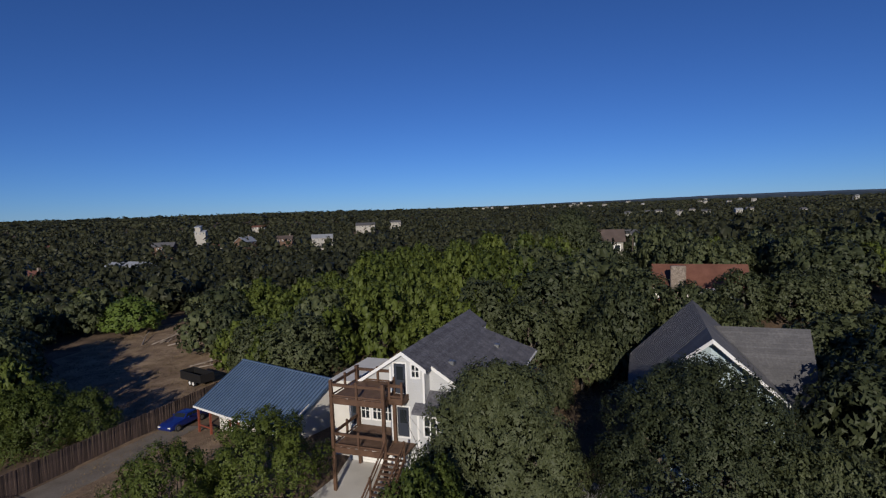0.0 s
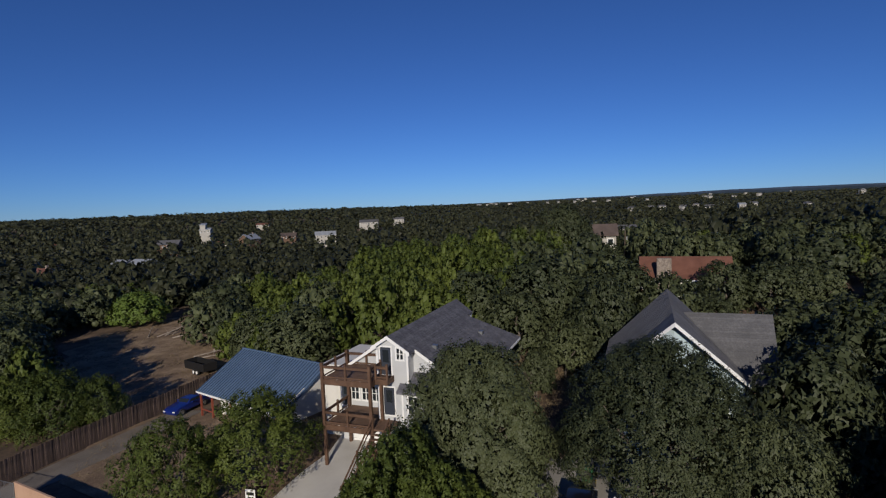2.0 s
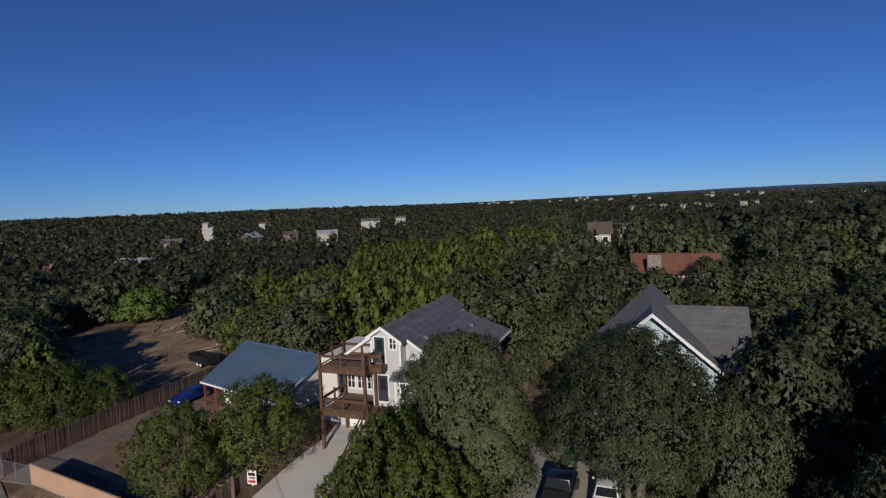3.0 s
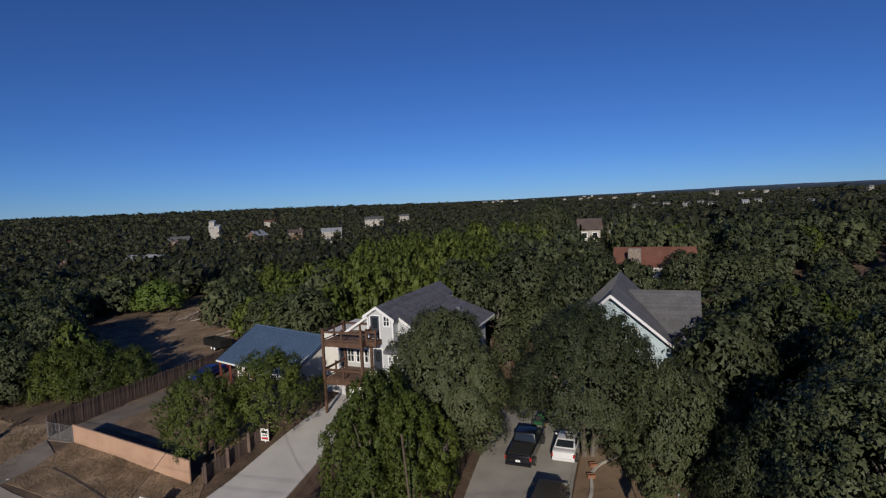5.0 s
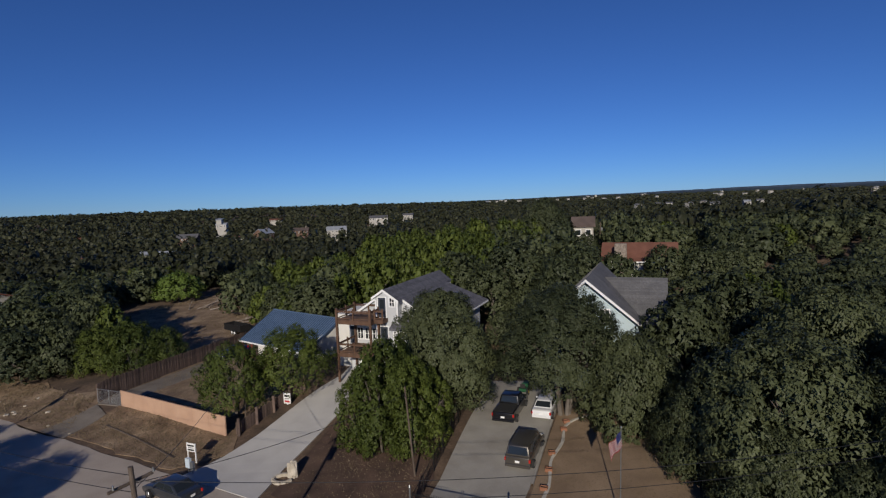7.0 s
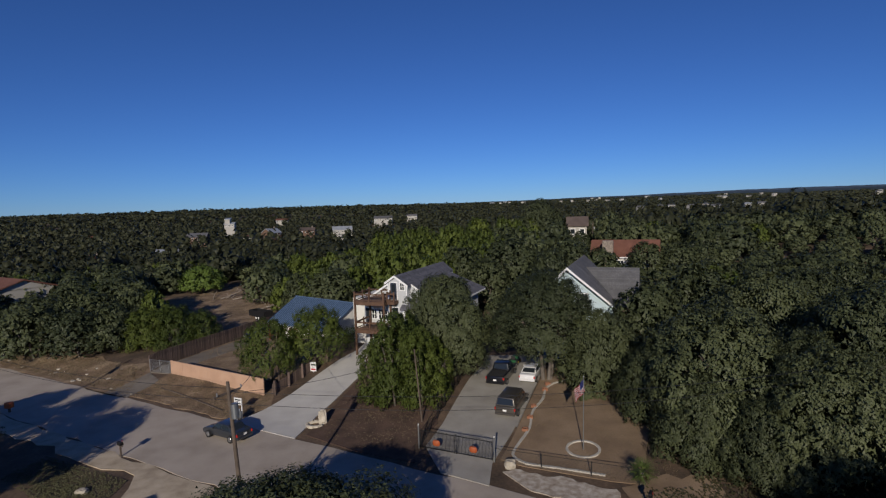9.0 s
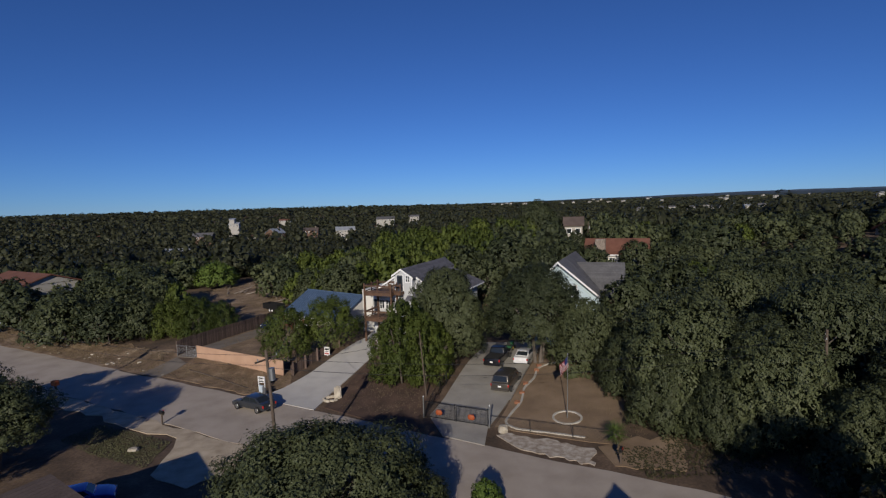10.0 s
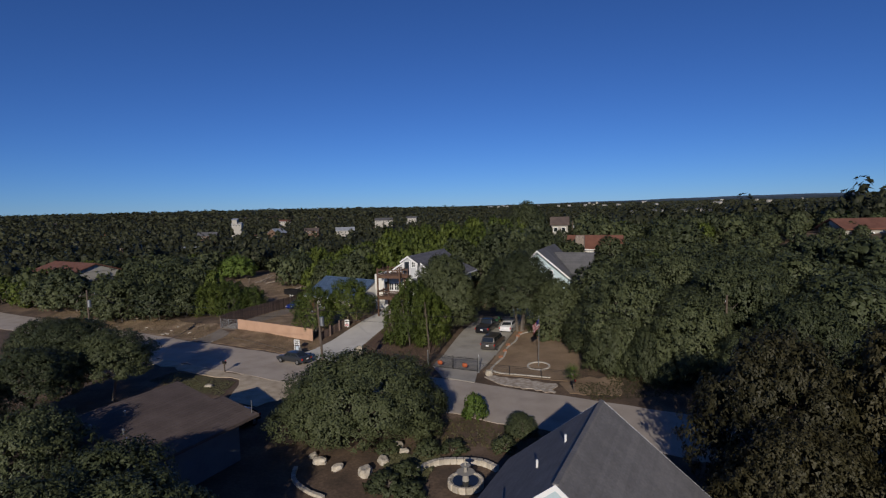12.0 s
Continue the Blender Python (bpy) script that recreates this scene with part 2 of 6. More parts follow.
drape("planting_bed", [(-9.2, 18.0), (-8.3, 22.5), (-6.9, 27.5), (-5.6, 31.0), (2.2, 28.5), (2.4, 19.0), (0.6, 15.6), (0.9, 12.6), (-4.0, 14.6)], MULCH, 0.06, "dark mulched bed between the driveways", "bed")
drape("verge", wavy((-32.0, 29.0), (-17.6, 21.6), 14, 0.25, 5) + [(-14.6, 24.4), (-15.4, 27.9), (-30.4, 34.8)], DRY, 0.05, "sloping verge of dry straw-coloured grass", "verge")
drape("gravel_patch", wavy((7.6, 10.9), (8.9, 11.4), 3, 0.1, 3) + wavy((8.9, 11.2), (15.2, 8.2), 16, 0.32, 4) + wavy((15.2, 8.2), (14.6, 5.4), 7, 0.35, 6) + wavy((14.6, 5.4), (8.6, 8.6), 14, 0.28, 8), GRAVEL, 0.07, "strip of pale limestone gravel beside the street", "gravel")
drape("verge", wavy((15.6, 8.4), (18.4, 9.6), 4, 0.2, 51) + wavy((18.4, 9.6), (22.4, 9.4), 5, 0.4, 52) + wavy((22.4, 9.4), (21.0, 4.4), 5, 0.4, 53) + wavy((21.0, 4.4), (15.4, 5.4), 8, 0.3, 54), LAWN, 0.055, "bare red-brown earth at the corner of the lawn", "verge")
drape("field", wavy((-47, 50), (-33, 48), 8, 1.0, 9) + wavy((-33, 48), (-22, 62), 10, 0.6, 10) + wavy((-22, 62), (-30, 82), 10, 1.2, 11) + wavy((-30, 82), (-36, 108), 10, 1.2, 12) + wavy((-36, 108), (-44, 108), 6, 1, 13) + wavy((-44, 108), (-58, 84), 10, 1.5, 14) + wavy((-58, 84), (-47, 50), 10, 1.5, 15), DRY, 0.05, "dry grass clearing behind the fence", "field")
drape("verge", wavy((-75, 57), (-34, 37), 20, 0.8, 21) + wavy((-34, 37), (-32, 28.8), 4, 0.3, 22) + wavy((-32, 28.4), (-75, 50.1), 20, 0.3, 23), DRY, 0.05, "bare dusty verge with straw and stones", "verge")
drape("yard", [(-29, 37), (-17.5, 30.5), (-13, 33.5), (-11, 40), (-14, 46), (-27, 52), (-31.5, 45)], DRY, 0.045, "dry brown fenced yard", "yard")
drape("gravel_shoulder", wavy((-48, near_edge(-48) - 0.2), (-19, near_edge(-19) - 0.2), 20, 0.25, 31) + wavy((-19, near_edge(-19) - 0.2), (-11.5, near_edge(-11.5) - 0.2), 6, 0.15, 32) + wavy((-11.5, near_edge(-11.5) - 1.0), (-15.2, 2.6), 5, 0.35, 33) + wavy((-15.2, 2.6), (-19.0, 4.6), 4, 0.3, 34) + wavy((-19.0, 4.6), (-19.6, 10.4), 5, 0.35, 35) + wavy((-20.5, 11.2), (-48, 24.2), 18, 0.5, 36), SHOULDER, 0.06, "pale dusty gravel shoulder and drive entrance", "gravel")
drape("driveway", [(-33.3, 35.3), (-32.4, 38.0), (-29.6, 45.4), (-27.2, 51.6), (-24.2, 51.0), (-26.4, 44.2), (-29.2, 37.2), (-30.5, 34.4)], STAINED_CONCRETE, 0.075, "worn concrete drive along the board fence", "driveway")
drape("driveway", wavy((-33.3, 35.2), (-35.6, 30.3), 4, 0.15, 41) + [(-35.6, 30.2), (-32.0, 28.5)] + wavy((-32.0, 28.5), (-30.5, 34.3), 4, 0.15, 42), STAINED_CONCRETE, 0.085, "worn concrete entrance between gate and street", "driveway")

# far ridge closing the view; distance haze is painted into its blue base colour
HAZY = material("haze_blue_hills", [(0.028, 0.048, 0.085), (0.040, 0.064, 0.105), (0.055, 0.082, 0.125)], 0.012, 0.05, 1.0, 0.0)
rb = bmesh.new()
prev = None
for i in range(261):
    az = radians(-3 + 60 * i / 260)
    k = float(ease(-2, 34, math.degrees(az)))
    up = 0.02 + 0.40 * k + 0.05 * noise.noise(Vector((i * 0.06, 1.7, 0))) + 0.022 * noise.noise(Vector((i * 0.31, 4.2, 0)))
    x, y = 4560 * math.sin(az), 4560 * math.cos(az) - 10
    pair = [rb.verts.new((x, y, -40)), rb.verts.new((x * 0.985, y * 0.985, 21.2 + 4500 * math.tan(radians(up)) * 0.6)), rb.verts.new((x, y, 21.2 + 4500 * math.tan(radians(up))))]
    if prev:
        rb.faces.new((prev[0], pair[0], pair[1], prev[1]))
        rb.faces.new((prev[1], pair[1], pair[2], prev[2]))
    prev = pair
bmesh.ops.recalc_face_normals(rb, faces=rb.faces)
tagged(part("backdrop", rb, HAZY), "wooded ridge far on the horizon, blue from painted haze", "hills", kind="structure")

# ---- trees ----
def fast_mesh(name, v, faces, mats, normals=None):
    me = bpy.data.meshes.new(name)
    v = np.asarray(v, dtype=np.float32)
    k = len(faces[0])
    f = np.asarray(faces, dtype=np.int32)
    me.vertices.add(len(v))
    me.vertices.foreach_set("co", v.ravel())
    me.loops.add(f.size)
    me.loops.foreach_set("vertex_index", f.ravel())
    me.polygons.add(len(f))
    me.polygons.foreach_set("loop_start", np.arange(0, f.size, k, dtype=np.int32))
    me.update(calc_edges=True)
    for m in mats:
        me.materials.append(m)
    if normals is not None:
        me.polygons.foreach_set("use_smooth", np.ones(len(f), dtype=bool))
        me.normals_split_custom_set_from_vertices(normals)
    return me


def unit(v):
    return v / np.maximum(np.linalg.norm(v, axis=-1, keepdims=True), 1e-6)


def leaf_tris(rng, centre, normal, size):
    """Small pointed sprays at the given centres, turned roughly to their normals; three corners each."""
    n = len(centre)
    a = unit(normal + rng.normal(0, 0.3, (n, 3)))
    t = unit(np.cross(a, rng.normal(0, 1, (n, 3))))
    b = np.cross(a, t)
    s = (size * rng.uniform(0.7, 1.2, n))[:, None]
    reach = s * rng.uniform(1.0, 1.5, n)[:, None]
    return np.stack([centre + t * reach * 1.1, centre - t * reach * 0.6 + b * s * 0.72, centre - t * reach * 0.6 - b * s * 0.72], 1).reshape(-1, 3)


def crown_sprays(seed, lobes, count, leaf, tall=False, aspect=1.3, tufts=26, lumpy=1.0, core=0, flat=0.8):
    """Corners and normals of the leaf sprays of a crown about 2 m wide and aspect metres high over z = 0: big lobes on a
    dome, tufts all over each lobe, and sprays in each tuft; the sprays' normals follow the tufts that they clothe."""
    rng = np.random.default_rng(seed)
    z = (np.arange(lobes) + rng.uniform(0, 1, lobes)) / lobes
    a = np.arange(lobes) * 2.39996 + rng.uniform(-0.6, 0.6, lobes)
    if tall:
        reach = 0.80 * np.clip(1 - np.abs((z - 0.3) / 0.72) ** 2.0, 0.03, 1) ** 0.6
        rad = rng.uniform(0.13, 0.24, lobes) * lumpy * (1.1 - 0.4 * z)
        zc = z * 0.86 * aspect
    else:
        z = z ** 1.15
        reach = 0.80 * np.clip(1 - z ** 2.3, 0.0, 1) ** 0.5
        rad = rng.uniform(0.17, 0.31, lobes) * lumpy
        zc = (0.06 + z * 0.74) * aspect
    reach = reach * rng.uniform(0.66, 1.1, lobes)
    c = np.stack([np.cos(a) * reach, np.sin(a) * reach, zc], -1)
    squash = np.array([1, 1, (1.25 if tall else 0.85) * min(1.2, max(0.7, aspect))])
    # tufts on the lobes; those buried in a neighbour are left out
    d = unit(rng.normal(0, 1, (lobes, tufts, 3)))
    home = c[:, None, :] + d * (rad[:, None] * rng.uniform(0.92, 1.06, (lobes, tufts)))[..., None] * squash
    own = np.repeat(np.arange(lobes), tufts)
    home, d = home.reshape(-1, 3), d.reshape(-1, 3)
    gap = np.linalg.norm((home[:, None, :] - c[None]) / squash, axis=-1) / rad[None]
    gap[np.arange(len(own)), own] = 9
    keep = (gap.min(1) > 0.80) & (home[:, 2] > -0.02)
    home, d, own = home[keep], d[keep], own[keep]
    pick = rng.integers(0, len(home), count)
    ball = unit(rng.normal(0, 1, (count, 3))) * (rng.uniform(0, 1, count) ** 0.45)[:, None]
    ball[:, 2] = np.where(ball[:, 2] < -0.45, -ball[:, 2], ball[:, 2])
    tuft = rad[own[pick]] * rng.uniform(0.24, 0.44, count) * flat
    stretch = np.array([0.9, 0.9, 1.5]) if tall else np.array([1, 1, 0.9])
    p = home[pick] + ball * tuft[:, None] * stretch
    out = unit(p - np.array([0, 0, 0.2 * aspect]))
    v = leaf_tris(rng, p, d[pick] * 0.6 + out * 0.35 + ball * 0.5, leaf)
    nrm = unit(ball * 0.5 + d[pick] * 0.42 + out * 0.45 + rng.normal(0, 0.22, (count, 3)))
    # dense inner foliage: loose sprays in a crown seen near by, an uneven closed clump in each lobe of one far off
    if not core:
        k = count // 3
        who = rng.integers(0, lobes, k)
        di = unit(rng.normal(0, 1, (k, 3)))
        di[:, 2] = np.where(di[:, 2] < -0.5, -di[:, 2], di[:, 2])
        pin = c[who] + di * (rad[who] * rng.uniform(0.72, 0.97, k))[:, None] * squash
        vi = leaf_tris(rng, pin, di, leaf * 1.5)
        ni = unit(di * 0.5 + unit(pin - np.array([0, 0, 0.2 * aspect])) * 0.5 + rng.normal(0, 0.2, (k, 3)))
        return np.concatenate([v, vi]), np.repeat(np.concatenate([nrm, ni]), 3, axis=0)
    bm = bmesh.new()
    bmesh.ops.create_icosphere(bm, subdivisions=core, radius=1)
    ico = np.array([v.co[:] for v in bm.verts])
    tri = np.array([[v.index for v in f.verts] for f in bm.faces])
    bm.free()
    shell = ico[None] * rng.uniform(0.42, 0.78, (lobes, len(ico), 1))
    place = c[:, None, :] + shell * rad[:, None, None] * squash
    vi = place[:, tri].reshape(-1, 3, 3)
    ni = unit(np.repeat(ico[None], lobes, 0) * 0.6 + unit(place - np.array([0, 0, 0.2 * aspect])) * 0.5)[:, tri].reshape(-1, 3, 3)
    ni = unit(ni + rng.normal(0, 0.3, (len(ni), 1, 3)))
    up = ni.mean(1)[:, 2] > -0.45
    return np.concatenate([v, vi[up].reshape(-1, 3)]), np.concatenate([np.repeat(nrm, 3, axis=0), ni[up].reshape(-1, 3)])


def crown_mesh(name, seed, lobes, count, leaf, mat, **more):
    v, nrm = crown_sprays(seed, lobes, count, leaf, **more)
    return fast_mesh(name, v, np.arange(len(v)).reshape(-1, 3), [mat], nrm)


def trunk_mesh(name, seed, stems, spread, top, limbs=4, twigs=3):
    """Tapered trunk with forking limbs; 1 m to the foot of the crown, crown about 1 m wide each way."""
    rnd = random.Random(seed)
    bm = bmesh.new()
    for s in range(stems):
        a = rnd.uniform(0, 6.283) + s * 6.283 / stems
        foot = Vector((math.cos(a), math.sin(a), 0)) * 0.05 * (stems - 1)
        fork = foot + Vector((math.cos(a) * 0.12 * spread, math.sin(a) * 0.12 * spread, 0.45))
        rod(bm, foot - Vector((0, 0, 0.08)), fork, 0.055, 0.042, 7)
        for j in range(limbs):
            b = a + rnd.uniform(-1.5, 1.5)
            mid = fork + Vector((math.cos(b) * 0.3 * spread, math.sin(b) * 0.3 * spread, rnd.uniform(0.15, 0.35) * top))
            rod(bm, fork, mid, 0.034, 0.022, 6)
            for q in range(twigs):
                e = b + rnd.uniform(-0.9, 0.9)
                tip = mid + Vector((math.cos(e) * 0.34 * spread, math.sin(e) * 0.34 * spread, rnd.uniform(0.05, 0.35) * top))
                rod(bm, mid, tip, 0.019, 0.006, 5)
    me = bpy.data.meshes.new(name)
    bm.to_mesh(me)
    bm.free()
    me.materials.append(BARK)
    return me


HERO_OAK = [crown_mesh("crown", 100, 76, 54000, 0.0142, OAK, aspect=1.6, tufts=44, lumpy=0.9)]
HERO_BIG = [crown_mesh("crown", 103, 100, 70000, 0.0118, OAK, aspect=1.5, tufts=44, lumpy=0.85), crown_mesh("crown", 104, 54, 56000, 0.0116, OAK, aspect=0.95, tufts=60, lumpy=1.0)]
MID_OAK = [crown_mesh("crown", 105 + i, 70, 31000, 0.0162, OAK, aspect=1.4, tufts=36, lumpy=0.95) for i in range(3)]
HERO_CEDAR = [crown_mesh("crown", 110, 84, 16000, 0.0225, CEDAR, tall=True, aspect=3.1, tufts=24, lumpy=0.95), crown_mesh("crown", 111, 54, 20000, 0.0152, CEDAR, tall=True, aspect=1.6, tufts=40, lumpy=1.05)]
WOOD_DENSE = [crown_mesh("crown", 127 + i, 44, 5000, 0.036, OAK, aspect=1.5, tufts=26) for i in range(2)]
HERO_RUST = [crown_mesh("crown", 120, 80, 28000, 0.0138, RUSTY, aspect=1.3, tufts=24, lumpy=0.8)]
HERO_BRIGHT = [crown_mesh("crown", 125, 40, 4500, 0.038, BRIGHT)]
WOOD_OAK = [crown_mesh("crown", 130 + i, 30, 2200, 0.056, OAK, aspect=1.5, tufts=20, core=1) for i in range(5)]
WOOD_CEDAR = [crown_mesh("crown", 140 + i, 38, 2200, 0.056, CEDAR, tall=True, aspect=2.0, tufts=14, lumpy=1.15, core=1) for i in range(4)]
TOPS = {}


def crown_top(me):
    if me not in TOPS:
        co = np.empty(len(me.vertices) * 3, dtype=np.float32)
        me.vertices.foreach_get("co", co)
        TOPS[me] = [(0, 0, float(np.percentile(co[2::3], 99.7)))]
    return TOPS[me]


TRUNKS = [trunk_mesh("trunk", 150 + i, 1 + i % 3, 1.0, 1.0) for i in range(4)]
WOOD_TRUNKS = [trunk_mesh("trunk", 155 + i, 1 + i % 2, 1.0, 1.0, 3, 1) for i in range(4)]


def tree(crown, seed, x, y, radius, top, foot=None, low=0.28, label="", group="", name="tree"):
    """A tree whose crown is 2 * radius wide and ends at height top."""
    z = float(land(x, y)) if foot is None else foot
    height = top - z
    rnd = random.Random(seed)
    t = thing(name, pose(x, y, z, 0, 0, rnd.uniform(0, 360)), label, "tree", group)
    tr = new("trunk", (WOOD_TRUNKS if group == "woodland trees" else TRUNKS)[seed % 4])
    tr.parent = t
    tr.scale = (radius * 0.75, radius * 0.75, height * 0.62)
    cr = new("crown", crown)
    cr.parent = t
    cr.location = (0, 0, height * low)
    cr.scale = (radius, radius * rnd.uniform(0.9, 1.1), height * (1 - low) / max(0.6, max(v[2] for v in crown_top(crown))))
    return t


OAK_L = "live oak with a dense dark green crown"
CED_L = "bushy juniper with yellow-green foliage"
# trees round the houses and the street
tree(HERO_OAK[0], 1, 2.9, 30.6, 5.2, 12.2, low=0.08, label="tall live oak before the white house")
tree(HERO_BIG[0], 2, 13.5, 28.6, 5.6, 12.7, low=0.3, label="large spreading live oak over the parked cars")
for i, (x, y, r, top) in enumerate([(-3.7, 24.0, 2.3, 7.2), (-1.8, 22.7, 2.7, 10.0), (0.8, 22.3, 2.4, 8.6), (-0.8, 24.8, 2.6, 9.6), (2.0, 24.2, 2.1, 7.2)]):
    tree(HERO_CEDAR[0], 10 + i, x, y, r, top, low=0.02, label="dense bright green juniper beside the driveway", group="junipers beside the driveway")
tree(HERO_CEDAR[1], 20, -12.2, 34.0, 4.4, 8.6, low=0.2, label="many-stemmed juniper beside the pale driveway")
tree(HERO_CEDAR[1], 21, -16.9, 30.8, 3.8, 7.9, low=0.16, label="small juniper behind the tan wall")
for i, (x, y, r, top) in enumerate([(-36.5, 47.0, 4.2, 6.9), (-33.2, 48.6, 3.0, 5.8), (-40.0, 45.8, 3.8, 6.6)]):
    tree(HERO_CEDAR[1], 30 + i, x, y, r, top, low=0.02, label="broad low juniper outside the board fence", group="junipers outside the fence")
for i, (x, y, r, top) in enumerate([(25.3, 15.9, 7.1, 11.4), (34.2, 25.6, 6.4, 12.4), (36.5, 14, 6.5, 12.5), (29.5, 8.5, 5.2, 9.5), (43, 22, 6.5, 11.6), (46, 9, 6, 10.6), (38, 3.0, 5.2, 10.0), (22.6, 12.2, 3.7, 6.8), (25.6, 9.0, 3.4, 6.0), (32, 1.5, 4.2, 7.0), (42, 32, 6.0, 11.6), (51, 17, 6.2, 10.8), (47, -3, 5.6, 8.6), (30.5, 13, 4.8, 9.6), (52, 28, 6, 11.4), (54, 5, 5.6, 9.6), (21.8, 19.0, 3.6, 7.4), (21.2, 29.4, 2.8, 6.2)]):
    tree(WOOD_DENSE[i % 2] if x > 44 else MID_OAK[i % 3], 140 + i, x, y, r, top, low=0.0, label="big live oak in the thicket by the lawn", group="oaks by the lawn")
tree(MID_OAK[1], 3, 18.4, 25.8, 4.3, 9.0, low=0.0, label="drooping live oak boughs at the edge of the lawn")
tree(HERO_BIG[1], 50, -3.6, -3.6, 7.6, 7.1, low=0.10, label="wide olive-green live oak beside the street")
for i, (x, y, r, top) in enumerate([(25.5, -14.5, 6.0, 10.8), (33.5, -16.5, 6.4, 12.4), (23.0, -21.0, 4.4, 7.6), (30.5, -25.5, 5.6, 8.8), (41, -19, 6.2, 12.6)]):
    tree(HERO_RUST[0], 51 + i, x, y, r, top, low=0.06, label="oak with browned autumn leaves beside the grey roof", group="browned oaks")
for i, (x, y, r, top) in enumerate([(-31, 4.5, 4.4, 7.6), (-37, 7.5, 4.6, 8.2), (-43, 11, 4.2, 7.6), (-34, -2, 4.5, 7.4)]):
    tree(MID_OAK[i % 3], 60 + i, x, y, r, top, low=0.4, label="open-crowned oak with bare lower trunks", group="oaks across the street")
for i, (x, y, r, top) in enumerate([(-14.2, -21.2, 4.6, 6.8), (-10.6, -25.0, 4.6, 6.8), (-15.0, -26.0, 4.4, 7.2), (-36, -9, 4.6, 6.6), (-21.4, -17.6, 4.2, 7.6)]):
    tree(MID_OAK[(i + 1) % 3], 70 + i, x, y, r, top, low=0.1, label="low oak beside the brown roof", group="oaks beside the brown roof")
tree(HERO_BRIGHT[0], 80, -54, 92, 5.4, 8.0, low=0.12, label="bright green leafy tree in the clearing")
tree(HERO_BRIGHT[0], 81, 6.2, -0.9, 1.3, 2.4, low=0.05, label="bright green shrub beside the oak")
tree(MID_OAK[1], 82, 10.0, -4.6, 1.5, 1.9, low=0.0, label="round dark shrub beside the street")

for i, (x, y, r, top) in enumerate([(9.0, 60, 5.0, 10.8), (13.6, 54.5, 3.2, 8.2), (4.5, 65, 5.4, 12.6), (13.0, 67, 6.0, 14.2), (9.8, 50, 2.2, 6.2), (20, 64, 5.2, 12.0)]):
    tree(WOOD_DENSE[i % 2], 90 + i, x, y, r, top, low=0.14, label="live oak in the yard behind the houses", group="oaks behind the houses")
for i, (x, y, r, top) in enumerate([(39.5, 47.5, 5.0, 11.0), (46.5, 50.0, 5.0, 11.6), (37.6, 68.5, 3.9, 12.2), (42.5, 67, 4.4, 12.0), (33.4, 62, 3.4, 8.8), (47, 68, 4.0, 12.0), (40.5, 106, 3.6, 11.6), (33.4, 104, 3.0, 12.4)]):
    tree(WOOD_DENSE[i % 2], 100 + i, x, y, r, top, low=0.1, label="oak below the house with the red roof", group="oaks below the red roof")

for i, (x, y, r, top) in enumerate([(-47, 55, 5.0, 9.4), (-52.5, 60, 5.2, 10.0), (-44, 50.5, 4.4, 8.4), (-57, 66, 5.2, 10.0), (-51, 50, 5.0, 9.0), (-58, 57, 5.2, 9.6)]):
    tree(WOOD_DENSE[i % 2], 110 + i, x, y, r, top, low=0.04, label="dark live oak at the edge of the clearing", group="oaks by the clearing")

for i, (x, y, r, top) in enumerate([(1.0, -12.0, 1.3, 1.3), (-0.2, -13.6, 1.5, 1.4), (2.4, -8.0, 1.2, 1.2), (-0.8, -7.6, 1.1, 1.0), (8.4, -7.4, 1.1, 1.2), (1.6, -14.6, 1.3, 1.2), (4.4, -7.6, 1.2, 0.9)]):
    tree(WOOD_OAK[i % 5], 120 + i, x, y, r, top, low=0.0, label="low dark green shrub in the fountain garden", group="shrubs round the fountain", name="shrub")

tree(MID_OAK[2], 130, 23.6, 100, 6.6, 20.2, low=0.1, label="tall round dark oak standing over the woods")

# woods: jittered rows of single trees
CLEAR = [
    [(-47, 62), (-40, 50), (-31, 44), (-22, 58), (-26, 64), (-34, 76), (-43, 92), (-50, 112), (-58, 112), (-63, 84), (-57, 70)],     # clearing
    [(-33, 30), (-10, 18), (24, -2), (26, 34), (30, 36), (30, 54), (8, 57), (-8, 58), (-14, 60), (-34, 62)],   # houses
    [(-120, 78), (-120, 60), (-20, 8), (8, -8), (60, -40), (60, -19), (24, 2), (-33, 31)],     # street
    [(8, 52), (17, 52), (17, 68), (8, 66)],              # yard behind the houses
    [(28, 68), (48, 64), (50, 84), (29, 88)],            # house with the red roof
    [(24, 60), (31, 60), (31, 96), (25, 96)],
    [(29, 56), (49, 54), (50, 80), (29, 82)],
    [(-80, -60), (60, -60), (60, -10), (16, 8), (-80, 40)],
    [(18, -8), (60, -30), (56, 30), (44, 36), (30, 38), (20, 20)],      # oaks by the lawn
    [(-46, 34), (-32, 29), (-30, 46), (-42, 49)],        # verge before the board fence
]
rng = random.Random(7)
woods = []
yy = 4.0
